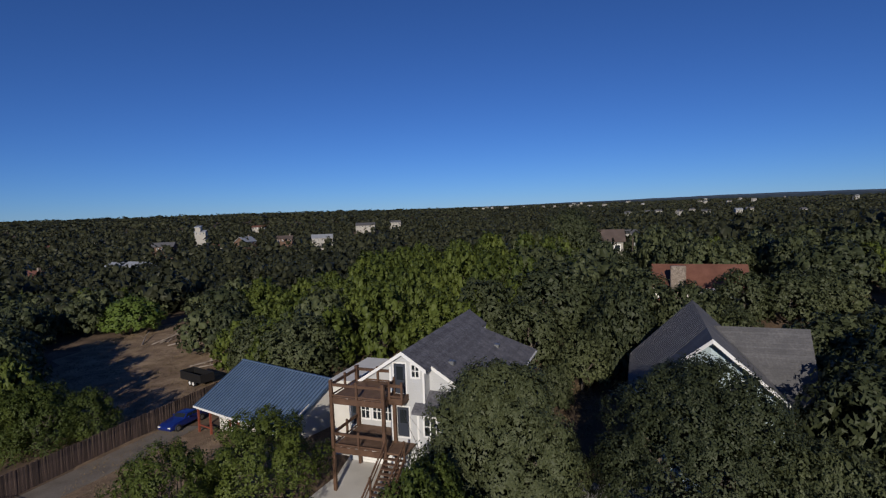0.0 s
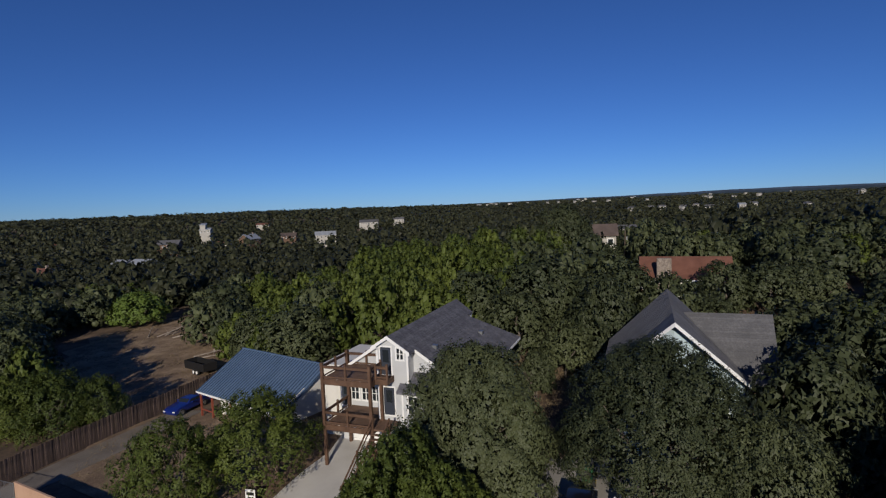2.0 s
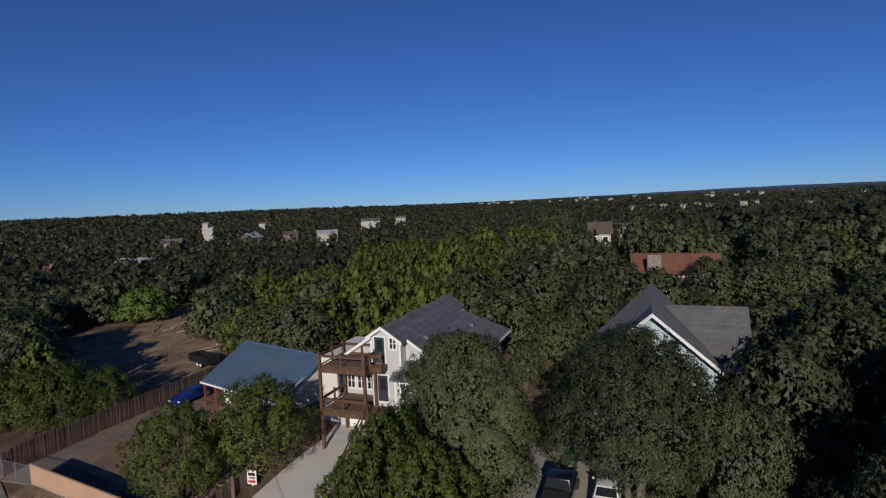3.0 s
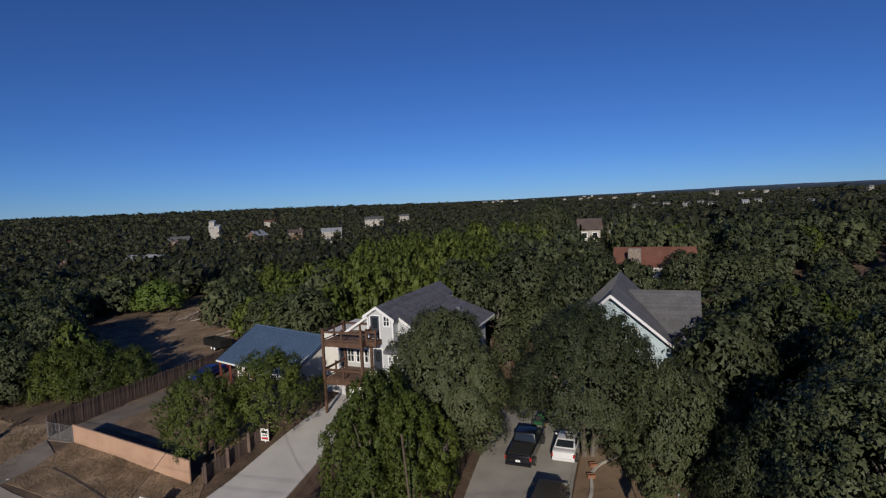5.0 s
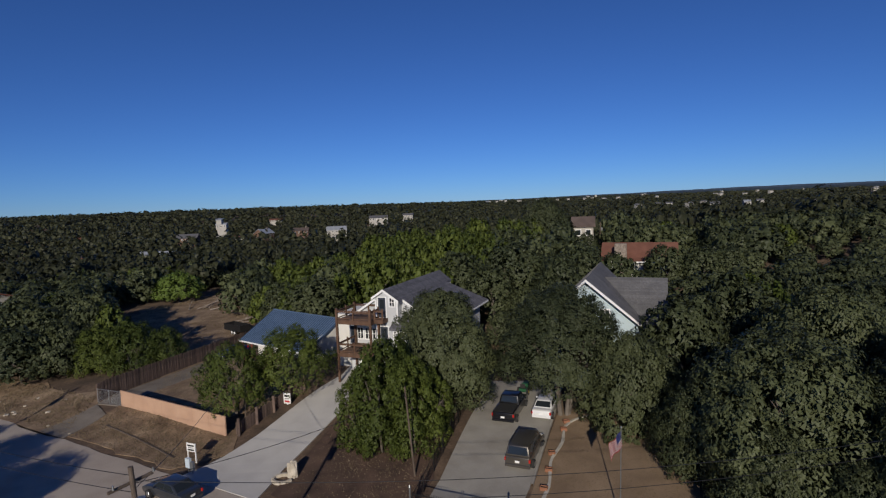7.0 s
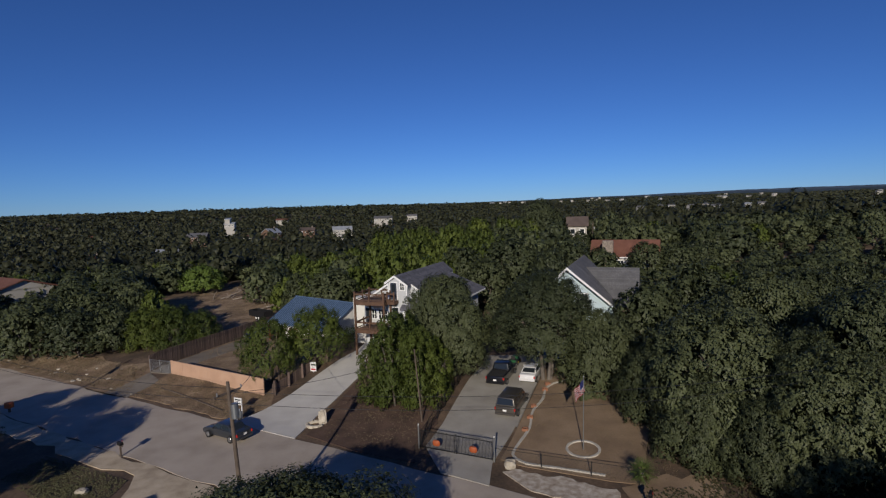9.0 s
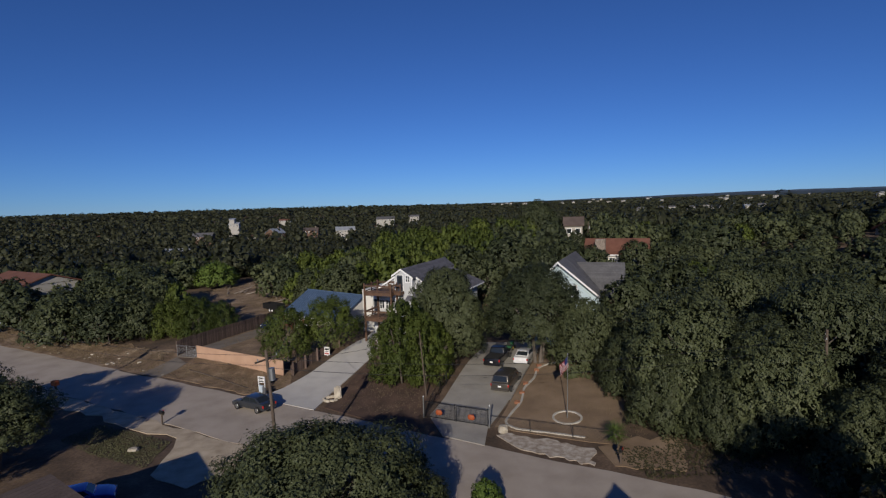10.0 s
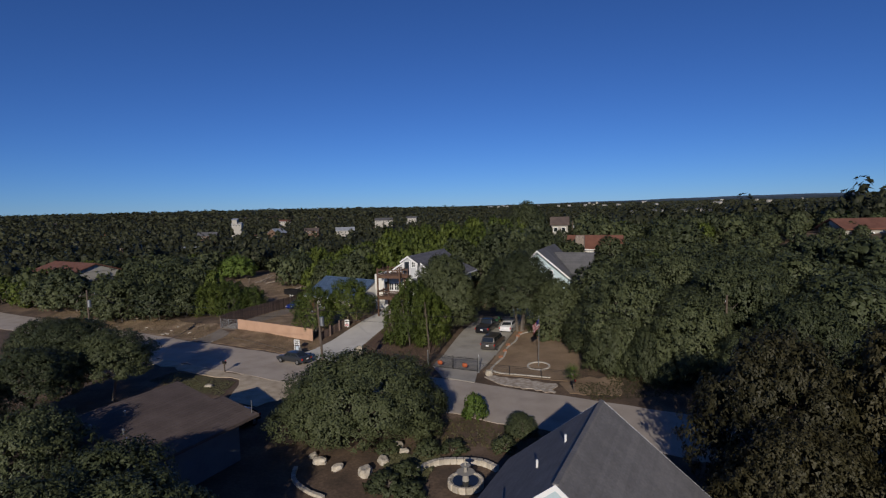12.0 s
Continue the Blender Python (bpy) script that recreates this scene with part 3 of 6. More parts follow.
while yy < 118:
    xx = -118 + rng.uniform(0, 5)
    while xx < 118:
        x, y = xx + rng.uniform(-2.2, 2.2), yy + rng.uniform(-2.2, 2.2)
        xx += 5.9
        if abs(x) > (y + 52) * 0.84 + 8 or any(inside(p, x, y) for p in CLEAR):
            continue
        oakish = noise.noise(Vector((x / 26, y / 26, 3.1))) + (0.55 if x > 12 else 0.0) + (0.15 if x < -40 else -0.12)
        h = rng.uniform(6.5, 9.5) + (1.5 if x > 8 else 0)
        if x > 45:
            h -= 2.8
        if x < -18:
            h -= 1.5
        if x < -45 and y < 68:
            h = min(h, max(4.5, 8.3 - float(land(x, y))))
        if x > 34 and y < 74 and x > y * 0.6:
            h = min(h, max(3.6, 10.6 + math.sin(x * 1.7 + y) - float(land(x, y))))
        if x > 55:
            h = min(h, max(3.0, 16.5 - float(land(x, y))))
        if inside([(60, 34), (84, 30), (108, 68), (80, 70)], x, y):       # low growth before the house on the rise
            h = max(2.6, 12.6 - float(land(x, y)))
        oak = oakish + rng.uniform(-0.25, 0.25) > 0.05
        woods.append((x, y, min(h * 0.7, rng.uniform(3.6, 5.2) if oak else rng.uniform(2.8, 3.9)), h, oak))
    yy += 5.6
LOW_GAP = [(28, 88), (36, 88), (41, 122), (31, 122)]
woods = [w for w in woods if not inside(LOW_GAP, w[0], w[1])]
woods.sort(key=lambda w: math.hypot(w[0] * 0.8, w[1] - 10))
joined = {True: ([], []), False: ([], [])}
SPRAYS = {True: [crown_sprays(230 + i, 18, 600, 0.092, aspect=1.5, tufts=14, core=1) for i in range(4)], False: [crown_sprays(240 + i, 20, 600, 0.094, tall=True, aspect=2.0, tufts=10, lumpy=1.25, core=1) for i in range(4)]}


def planted(sprays, x, y, z, rx, rz, turn):
    """Sprays turned, stretched and set down at a place: corners and normals."""
    v, nrm = sprays
    c, s = math.cos(turn), math.sin(turn)
    rot = np.array([[c, s, 0], [-s, c, 0], [0, 0, 1]])
    return (v @ rot) * (rx, rx, rz) + (x, y, z), unit((nrm @ rot) / (rx, rx, rz))


for i, (x, y, r, h, oak) in enumerate(woods):
    z = float(land(x, y))
    crown = rng.choice(WOOD_OAK if oak else WOOD_CEDAR)
    if i < 245:
        tree(WOOD_DENSE[i % 2] if oak and i < 50 else crown, i, x, y, r, z + h, low=0.12 if oak else 0.04, label="live oak in the woods" if oak else "juniper in the woods with yellow-green foliage", group="woodland trees")
        continue
    got = planted(SPRAYS[oak][i % 4], x, y, z + h * 0.05, r * 1.05, h * 0.92 / (1.45 if oak else 2.0), rng.uniform(0, 6.283))
    joined[oak][0].append(got[0])
    joined[oak][1].append(got[1])
for oak, mat in ((True, OAK), (False, CEDAR)):
    v = np.concatenate(joined[oak][0])
    tagged(new("woodland", fast_mesh("woodland", v, np.arange(len(v)).reshape(-1, 3), [mat], np.concatenate(joined[oak][1]))), "live oak woods behind the houses" if oak else "yellow-green juniper woods behind the houses", "woods", kind="stuff")

# house plots in the far woods: x, y and how wide a gap the trees leave before them
PLOTS = [(-214, 478, 9), (-168, 296, 12), (-182, 300, 12), (-206, 398, 13), (-167, 455, 11), (-138, 470, 11), (-104, 462, 13), (-92, 640, 15), (-194, 468, 9), (-176, 231, 8), (-310, 480, 9), (-245, 720, 12), (-62, 700, 12), (88, 262, 6), (94, 66, 4)]


def woodland(name, near, far, gap, sprays, leaf, size, seed, label, lobes=14, rise=1.0):
    """One object of many crowns, between two distances."""
    rs = np.random.default_rng(seed)
    kinds = [crown_sprays(300 + seed * 7 + i, lobes, sprays, leaf / size, aspect=1.4, tufts=10, lumpy=1.25 if lobes > 6 else 1.7, core=1) for i in range(5)]
    gxx, gyy = np.meshgrid(np.arange(-far * 1.05, far * 1.05, gap), np.arange(-60, far * 1.05, gap))
    x = gxx.ravel() + rs.uniform(-0.45, 0.45, gxx.size) * gap
    y = gyy.ravel() + rs.uniform(-0.45, 0.45, gxx.size) * gap
    r = np.hypot(x, y)
    keep = (r > near) & (r < far) & (np.abs(x) < (y + 60) * 0.88 + 10)
    keep &= (rs.uniform(0, 1, x.size) > 0.10)
    for hx, hy, wide in PLOTS:
        L = math.hypot(hx, hy)
        along = (hx * x + hy * y) / L
        across = np.abs(hx * y - hy * x) / L
        keep &= ~((along > L - 2.4 * wide) & (along < L + 8) & (across < wide))
    x, y = x[keep], y[keep]
    z = land(x, y)
    rad = size * rs.uniform(0.7, 1.35, x.size)
    high = rad * rs.uniform(0.85, 1.3, x.size) * rise
    vs, ns = [], []
    for i in range(5):
        v, nrm = kinds[i]
        m = slice(i, None, 5)
        a = rs.uniform(0, 6.283, len(x[m]))
        c, s = np.cos(a)[:, None], np.sin(a)[:, None]

        def spun(q):
            return np.stack([q[None, :, 0] * c - q[None, :, 1] * s, q[None, :, 0] * s + q[None, :, 1] * c, np.repeat(q[None, :, 2], len(c), 0)], -1)
        vs.append((spun(v) * np.stack([rad[m], rad[m], high[m]], -1)[:, None, :] + np.stack([x[m], y[m], z[m] + high[m] * 0.05], -1)[:, None, :]).reshape(-1, 3))
        ns.append(spun(nrm).reshape(-1, 3))
    v = np.concatenate(vs)
    return tagged(new(name, fast_mesh(name, v, np.arange(len(v)).reshape(-1, 3), [FAR_LEAF], np.concatenate(ns))), label, "woods", kind="stuff")


woodland("woodland", 116, 330, 6.9, 125, 0.52, 4.7, 31, "wooded slope of oaks and junipers beyond the houses", 9)
woodland("woodland", 330, 800, 11.5, 38, 1.1, 7.0, 32, "distant oak and juniper woods", 4, 0.9)
woodland("woodland", 800, 2100, 22.0, 26, 2.3, 12.0, 33, "hazy far woods on the ridge", 3, 0.55)
woodland("woodland", 2100, 4600, 54.0, 18, 5.0, 27.0, 34, "wooded hills on the horizon", 3, 0.3)

# ---- building materials ----
def striped(name, stops, axis, pitch, rough=0.5, metal=0.0, depth=0.012, width=0.08):
    """Like material(), with raised seams every pitch metres along one local axis."""
    m = material(name, stops, 0.8, 14, rough, 0.0, metal)
    n, l = m.node_tree.nodes, m.node_tree.links
    co = n.new("ShaderNodeTexCoord")
    sep = n.new("ShaderNodeSeparateXYZ")
    l.new(co.outputs["Object"], sep.inputs[0])
    d = n.new("ShaderNodeMath")
    d.operation = "DIVIDE"
    d.inputs[1].default_value = pitch
    l.new(sep.outputs[axis], d.inputs[0])
    f = n.new("ShaderNodeMath")
    f.operation = "FRACT"
    l.new(d.outputs[0], f.inputs[0])
    c = n.new("ShaderNodeMath")
    c.operation = "LESS_THAN"
    c.inputs[1].default_value = width
    l.new(f.outputs[0], c.inputs[0])
    b = n.new("ShaderNodeBump")
    b.inputs["Strength"].default_value = 0.6
    b.inputs["Distance"].default_value = depth
    l.new(c.outputs[0], b.inputs["Height"])
    bs = n["Principled BSDF"]
    l.new(b.outputs["Normal"], bs.inputs["Normal"])
    return m


SHINGLE = material("grey_shingles", [(0.060, 0.060, 0.072), (0.105, 0.104, 0.122), (0.180, 0.177, 0.198)], 1.6, 6.0, 0.9, 0.5, dist=0.02, fine_mix=0.55, spread=0.14)
SHINGLE_B = material("weathered_grey_shingles", [(0.075, 0.075, 0.082), (0.098, 0.097, 0.105), (0.140, 0.138, 0.146)], 1.0, 7.0, 0.9, 0.4, dist=0.02, fine_mix=0.5, spread=0.12)
SHINGLE_N = material("light_grey_shingles", [(0.115, 0.110, 0.110), (0.145, 0.138, 0.138), (0.185, 0.176, 0.172)], 1.0, 8.0, 0.9, 0.4, dist=0.02, fine_mix=0.5, spread=0.08)
SIDING_DARK = material("dark_blue_grey_siding", [(0.10, 0.115, 0.14), (0.14, 0.155, 0.18)], 1, 12, 0.8, 0.1)
SHINGLE_BROWN = material("brown_shingles", [(0.072, 0.052, 0.045), (0.092, 0.068, 0.060), (0.125, 0.094, 0.082)], 0.6, 8.0, 0.9, 0.4, dist=0.02, spread=0.08)
RUST_ROOF = material("red_brown_shingles", [(0.105, 0.042, 0.028), (0.145, 0.06, 0.040), (0.185, 0.08, 0.055)], 0.8, 6.0, 0.9, 0.4)
BLUE_METAL = material("blue_metal_roofing", [(0.10, 0.155, 0.25), (0.125, 0.19, 0.30), (0.15, 0.215, 0.33)], 0.6, 10.0, 0.42, 0.03, 0.25)
BLUE_SEAM = material("blue_metal_seam", [(0.05, 0.085, 0.15), (0.07, 0.11, 0.185)], 1.0, 10.0, 0.4, 0.0, 0.25)
SIDING = striped("white_board_siding", [(0.46, 0.47, 0.49), (0.52, 0.53, 0.55)], "Z", 0.18, 0.7)
SIDING_BLUE = striped("pale_blue_siding", [(0.40, 0.50, 0.56), (0.47, 0.57, 0.62)], "Z", 0.18, 0.7)
WHITE = plain("white_trim_paint", (0.78, 0.78, 0.78), 0.5)
CREAM = material("cream_wall_paint", [(0.60, 0.58, 0.54), (0.68, 0.66, 0.62)], 1.0, 12, 0.8, 0.1)
STAINED = material("brown_stained_timber", [(0.055, 0.028, 0.016), (0.095, 0.050, 0.030), (0.14, 0.078, 0.048)], 1.5, 18, 0.75, 0.3)
DECKING = material("brown_decking", [(0.09, 0.050, 0.032), (0.13, 0.075, 0.05), (0.17, 0.105, 0.07)], 1.5, 18, 0.8, 0.3)
REDWOOD = material("red_brown_paint", [(0.16, 0.035, 0.02), (0.22, 0.055, 0.03)], 2, 20, 0.7, 0.2)
FENCE_WOOD = material("weathered_fence_boards", [(0.06, 0.042, 0.036), (0.105, 0.072, 0.06), (0.16, 0.11, 0.09)], 0.9, 14, 0.9, 0.4, spread=0.35)
TAN = material("tan_painted_wall", [(0.40, 0.25, 0.17), (0.46, 0.29, 0.20), (0.50, 0.33, 0.23)], 0.7, 12, 0.85, 0.1)
STONE = material("limestone", [(0.30, 0.26, 0.21), (0.45, 0.40, 0.33), (0.58, 0.53, 0.46)], 2.0, 14, 0.9, 0.6, spread=0.2)
CHIMNEY_STONE = material("mixed_chimney_stone", [(0.10, 0.075, 0.06), (0.22, 0.18, 0.15), (0.36, 0.31, 0.27)], 2.2, 7, 0.9, 0.7, fine_mix=0.6)
GLASS = plain("dark_window_glass", (0.02, 0.025, 0.03), 0.06)
DARK_DOOR = plain("dark_blue_grey_door", (0.035, 0.042, 0.06), 0.45)
STEEL = plain("galvanised_steel", (0.32, 0.33, 0.34), 0.45, 0.8)
BLACK_IRON = plain("black_iron", (0.02, 0.02, 0.022), 0.5, 0.3)
POLE_WOOD = material("creosoted_pole", [(0.05, 0.036, 0.028), (0.10, 0.075, 0.058), (0.14, 0.11, 0.088)], 1.2, 16, 0.9, 0.4)
ORANGE = plain("orange_paint", (0.62, 0.13, 0.03), 0.6)
RUBBER = plain("tyre_rubber", (0.018, 0.018, 0.019), 0.85)
RIM = plain("alloy_rim", (0.45, 0.46, 0.47), 0.3, 0.9)
RED_LENS = plain("red_lamp_lens", (0.45, 0.02, 0.015), 0.2)
CLEAR_LENS = plain("clear_lamp_lens", (0.7, 0.7, 0.68), 0.15)
CHROME = plain("chrome", (0.6, 0.6, 0.6), 0.12, 1.0)


def roof_slab(name, pts, mat, parent, thick=0.18, label=""):
    """A sloping sheet of roof with thickness, from its corners."""
    return part(name, solid(pts, (0, 0, -thick)), mat, parent, label)


def courses(parent, a, b, c, d, gap, mat, thick=0.02):
    """Overlapping shingle courses on the slope a-b (eave) to d-c (ridge): one thin strip a course, set in a stepped row."""
    a, b, c, d = (Vector(p) for p in (a, b, c, d))
    n = max(2, int((d - a).length / gap))
    nrm = (b - a).cross(d - a).normalized()
    if nrm.z < 0:
        nrm = -nrm
    for i in range(n):
        k0, k1 = i / n, (i + 1) / n
        p = [a.lerp(d, k0) + nrm * thick, b.lerp(c, k0) + nrm * thick, b.lerp(c, k1) + nrm * 0.004, a.lerp(d, k1) + nrm * 0.004]
        part("shingle_course", solid(p, -nrm * (thick * 0.95)), mat, parent)


def window(parent, u, v, z, w, h, panes=2, rows=2, name="window", trim=0.12):
    """A window in a wall that faces -v: u, z of its middle, v of the wall's face."""
    f = part(name, _frame(u, v, z, w, h, trim), WHITE, parent)
    boxed("pane", GLASS, f, u - w / 2, u + w / 2, v - 0.02, v + 0.02, z - h / 2, z + h / 2)
    for i in range(1, panes):
        x = u - w / 2 + w * i / panes
        boxed("mullion", WHITE, f, x - 0.035, x + 0.035, v - 0.05, v - 0.024, z - h / 2, z + h / 2)
    for i in range(1, rows):
        y = z - h / 2 + h * i / rows
        boxed("mullion", WHITE, f, u - w / 2, u + w / 2, v - 0.046, v - 0.024, y - 0.025, y + 0.025)
    return f


def _frame(u, v, z, w, h, t):
    bm = bmesh.new()
    box(bm, u - w / 2 - t, u - w / 2, v - 0.06, v + 0.03, z - h / 2 - t, z + h / 2 + t)
    box(bm, u + w / 2, u + w / 2 + t, v - 0.06, v + 0.03, z - h / 2 - t, z + h / 2 + t)
    box(bm, u - w / 2, u + w / 2, v - 0.06, v + 0.03, z + h / 2, z + h / 2 + t)
    box(bm, u - w / 2, u + w / 2, v - 0.09, v + 0.03, z - h / 2 - t, z - h / 2)
    return bm


def door(parent, u, v, z, w, h, mat=DARK_DOOR, name="door"):
    f = part(name, _frame(u, v, z + h / 2, w, h, 0.1), WHITE, parent)
    boxed("door_leaf", mat, f, u - w / 2, u + w / 2, v - 0.03, v + 0.02, z, z + h)
    boxed("door_glass", GLASS, f, u - w * 0.28, u + w * 0.28, v - 0.04, v - 0.032, z + h * 0.45, z + h * 0.9)
    bm = bmesh.new()
    rod(bm, (u + w * 0.38, v - 0.03, z + 1.0), (u + w * 0.38, v - 0.1, z + 1.0), 0.035, 0.03)
    part("door_handle", bm, CHROME, f)
    return f


def gable_wall(name, pts, v0, v1, mat, parent):
    """A wall with the given u, z outline between two v faces."""
    return part(name, solid([(u, v0, z) for u, z in pts], (0, v1 - v0, 0)), mat, parent)


def railing(parent, a, b, z, h=1.0, n=2, mats=STAINED):
    """Two rails and posts between a and b (u, v)."""
    a, b = Vector((*a, z)), Vector((*b, z))
    d = (b - a)
    ang = math.atan2(d.y, d.x)
    L = d.length
    m = Matrix.Translation(a) @ Matrix.Rotation(ang, 4, "Z")
    boxed("top_rail", mats, parent, 0, L, -0.07, 0.07, h - 0.05, h, 0.01, m=m)
    boxed("mid_rail", mats, parent, 0, L, -0.02, 0.02, h * 0.78, h * 0.92, m=m)
    boxed("low_rail", mats, parent, 0, L, -0.025, 0.025, 0.08, 0.18, m=m)
    for i in range(n + 1):
        boxed("post", mats, parent, L * i / n - 0.07, L * i / n + 0.07, -0.07, 0.07, -0.1, h + 0.18, 0.01, m=m)


# ---- the white house ----
WH = thing("white_house", pose(-3.02, 36.0, 0, 0, 0, -20), "three-storey white sided house with a grey shingle roof", "house")
G0, K, RZ = 2.3, 0.65, 11.7


def wr(u):
    return RZ - K * abs(u)


boxed("wall", SIDING, WH, -5.5, 5.4, 2.0, 14.6, 1.5, 8.05)
gable_wall("wall", [(-5.5, 8.054), (5.4, 8.054), (5.4, wr(5.4) - 0.2), (0, RZ - 0.22), (-5.5, wr(5.5) - 0.2)], 2.0, 2.2, SIDING, WH)
gable_wall("wall", [(-5.5, 8.054), (1.7, 8.054), (1.7, wr(1.7) - 0.2), (0, RZ - 0.22), (-5.5, wr(5.5) - 0.2)], 14.4, 14.6, SIDING, WH)
gable_wall("wall", [(-1.05, 1.6), (1.45, 1.6), (1.45, wr(1.45) - 0.2), (0, RZ - 0.22), (-1.05, wr(1.05) - 0.2)], 0.0, 1.996, SIDING, WH)
gable_wall("wall", [(1.454, 1.6), (5.4, 1.6), (5.4, wr(5.4) - 0.2), (1.454, wr(1.454) - 0.2)], 1.0, 1.996, SIDING, WH)
boxed("wall", SIDING, WH, 1.0, 4.6, -0.35, 0.99, 1.6, 7.75)
boxed("wall", CREAM, WH, -7.6, -5.52, 2.6, 9.0, 1.5, 8.3, 0.02, "plain white side wall")
# roof: two slopes with stepped fronts, shingle courses on the slope that shows
for pts in ([(1.75, -0.35), (1.75, 14.7), (0, 15.1), (0, -0.35)], [(5.95, 0.65), (5.95, 16.6), (1.752, 13.0), (1.752, 0.65)]):
    p = [(u, v, wr(u)) for u, v in pts]
    roof_slab("roof", p, SHINGLE, WH, 0.2)
    courses(WH, *p, 0.2, SHINGLE)
for (u0, u1, v0, v1) in ((-1.35, 0, -0.35, 15.5), (-6.0, -1.352, 1.65, 15.5)):
    roof_slab("roof", [(u0, v0, wr(u0)), (u1, v0, wr(u1)), (u1, v1, wr(u1)), (u0, v1, wr(u0))], SHINGLE, WH, 0.2)
for u0, u1, v in ((-1.35, 0.0, -0.38), (0.0, 1.75, -0.38), (1.75, 5.95, 0.62), (-6.0, -1.35, 1.62)):
    part("barge_board", solid([(u0, v, wr(u0) + 0.02), (u1, v, wr(u1) + 0.02), (u1, v, wr(u1) - 0.24), (u0, v, wr(u0) - 0.24)], (0, 0.045, 0)), WHITE, WH)
boxed("gutter", WHITE, WH, 5.95, 6.05, 0.65, 16.3, wr(5.95) - 0.2, wr(5.95) - 0.02, 0.01)
roof_slab("porch_roof", [(0.75, -0.7, 7.75), (4.8, -0.7, 7.75), (4.8, 1.0, 8.75), (0.75, 1.0, 8.75)], SHINGLE, WH, 0.16)
courses(WH, (0.75, -0.7, 7.76), (4.8, -0.7, 7.76), (4.8, 1.0, 8.76), (0.75, 1.0, 8.76), 0.22, SHINGLE)
for u in (-1.02, 1.42):
    boxed("corner_board", WHITE, WH, u - 0.07, u + 0.07, -0.03, 0.05, 1.6, wr(1.4) - 0.25)
boxed("corner_board", WHITE, WH, 1.0, 1.14, -0.38, -0.34, 1.6, 7.7)
door(WH, -0.3, 0.0, 8.75, 0.86, 2.05)
window(WH, 0.85, 0.0, 10.36, 0.5, 0.8, 2, 2)
window(WH, 1.95, -0.35, 6.75, 0.8, 1.25, 2, 2)
door(WH, -0.15, 0.0, 5.75, 0.86, 2.05)
for u in (-4.15, -3.2, -2.3):
    window(WH, u, 2.0, 6.45, 0.62, 1.15, 2, 2)
door(WH, -5.0, 2.0, 5.3, 0.8, 1.9)
g = part("garage_door", _frame(-3.4, 2.0, 3.1, 2.6, 1.9, 0.1), WHITE, WH)
for i in range(4):
    boxed("door_panel", WHITE, g, -4.68, -2.12, 1.95, 1.985, 2.2 + i * 0.47, 2.2 + i * 0.47 + 0.455, 0.01)
# roof fittings
for u, v in ((2.4, 3.0), (3.6, 11.2)):
    boxed("roof_vent", STEEL, WH, u - 0.22, u + 0.22, v - 0.25, v + 0.25, wr(u) - 0.15, wr(u) + 0.22, 0.05)

# ---- the timber deck before it ----
DK = thing("timber_deck", pose(-3.02, 36.0, 0, 0, 0, -20), "two-level brown timber deck with stairs against the white house", "deck")
L_, R_, F_, B_ = -4.6, -0.72, -1.85, 1.98
for zf in (5.3, 8.7):
    for k in range(26):
        v = F_ + 0.02 + (B_ - F_) * k / 26
        boxed("deck_board", DECKING, DK, L_, R_, v, v + 0.14, zf, zf + 0.04)
    for v in (F_ - 0.05, B_ - 0.07):
        boxed("beam", STAINED, DK, L_ - 0.05, R_ + 0.05, v, v + 0.07, zf - 0.42, zf - 0.01, 0.01)
    for u in (L_ - 0.05, R_ - 0.02):
        boxed("beam", STAINED, DK, u, u + 0.07, F_ + 0.03, B_ - 0.08, zf - 0.42, zf - 0.01, 0.01)
    for k in range(1, 6):
        u = L_ + (R_ - L_) * k / 6
        boxed("joist", STAINED, DK, u - 0.025, u + 0.025, F_ + 0.03, B_ - 0.08, zf - 0.28, zf - 0.004)
    railing(DK, (L_, F_), (R_, F_), zf + 0.04, 0.95, 2)
    railing(DK, (L_, F_), (L_, B_ - 0.1), zf + 0.04, 0.95, 2)
    if zf > 8:
        railing(DK, (R_, F_), (R_, -0.1), zf + 0.04, 0.95, 1)
        railing(DK, (L_, B_ - 0.15), (-1.3, B_ - 0.15), zf + 0.04, 0.95, 2)
for u, v, zt in ((L_, F_, 9.9), (R_, F_, 9.9), (L_, B_ - 0.3, 9.9), (R_ + 0.02, -0.2, 8.7)):
    boxed("deck_post", STAINED, DK, u - 0.11, u + 0.11, v - 0.11, v + 0.11, 1.6, zt, 0.015)
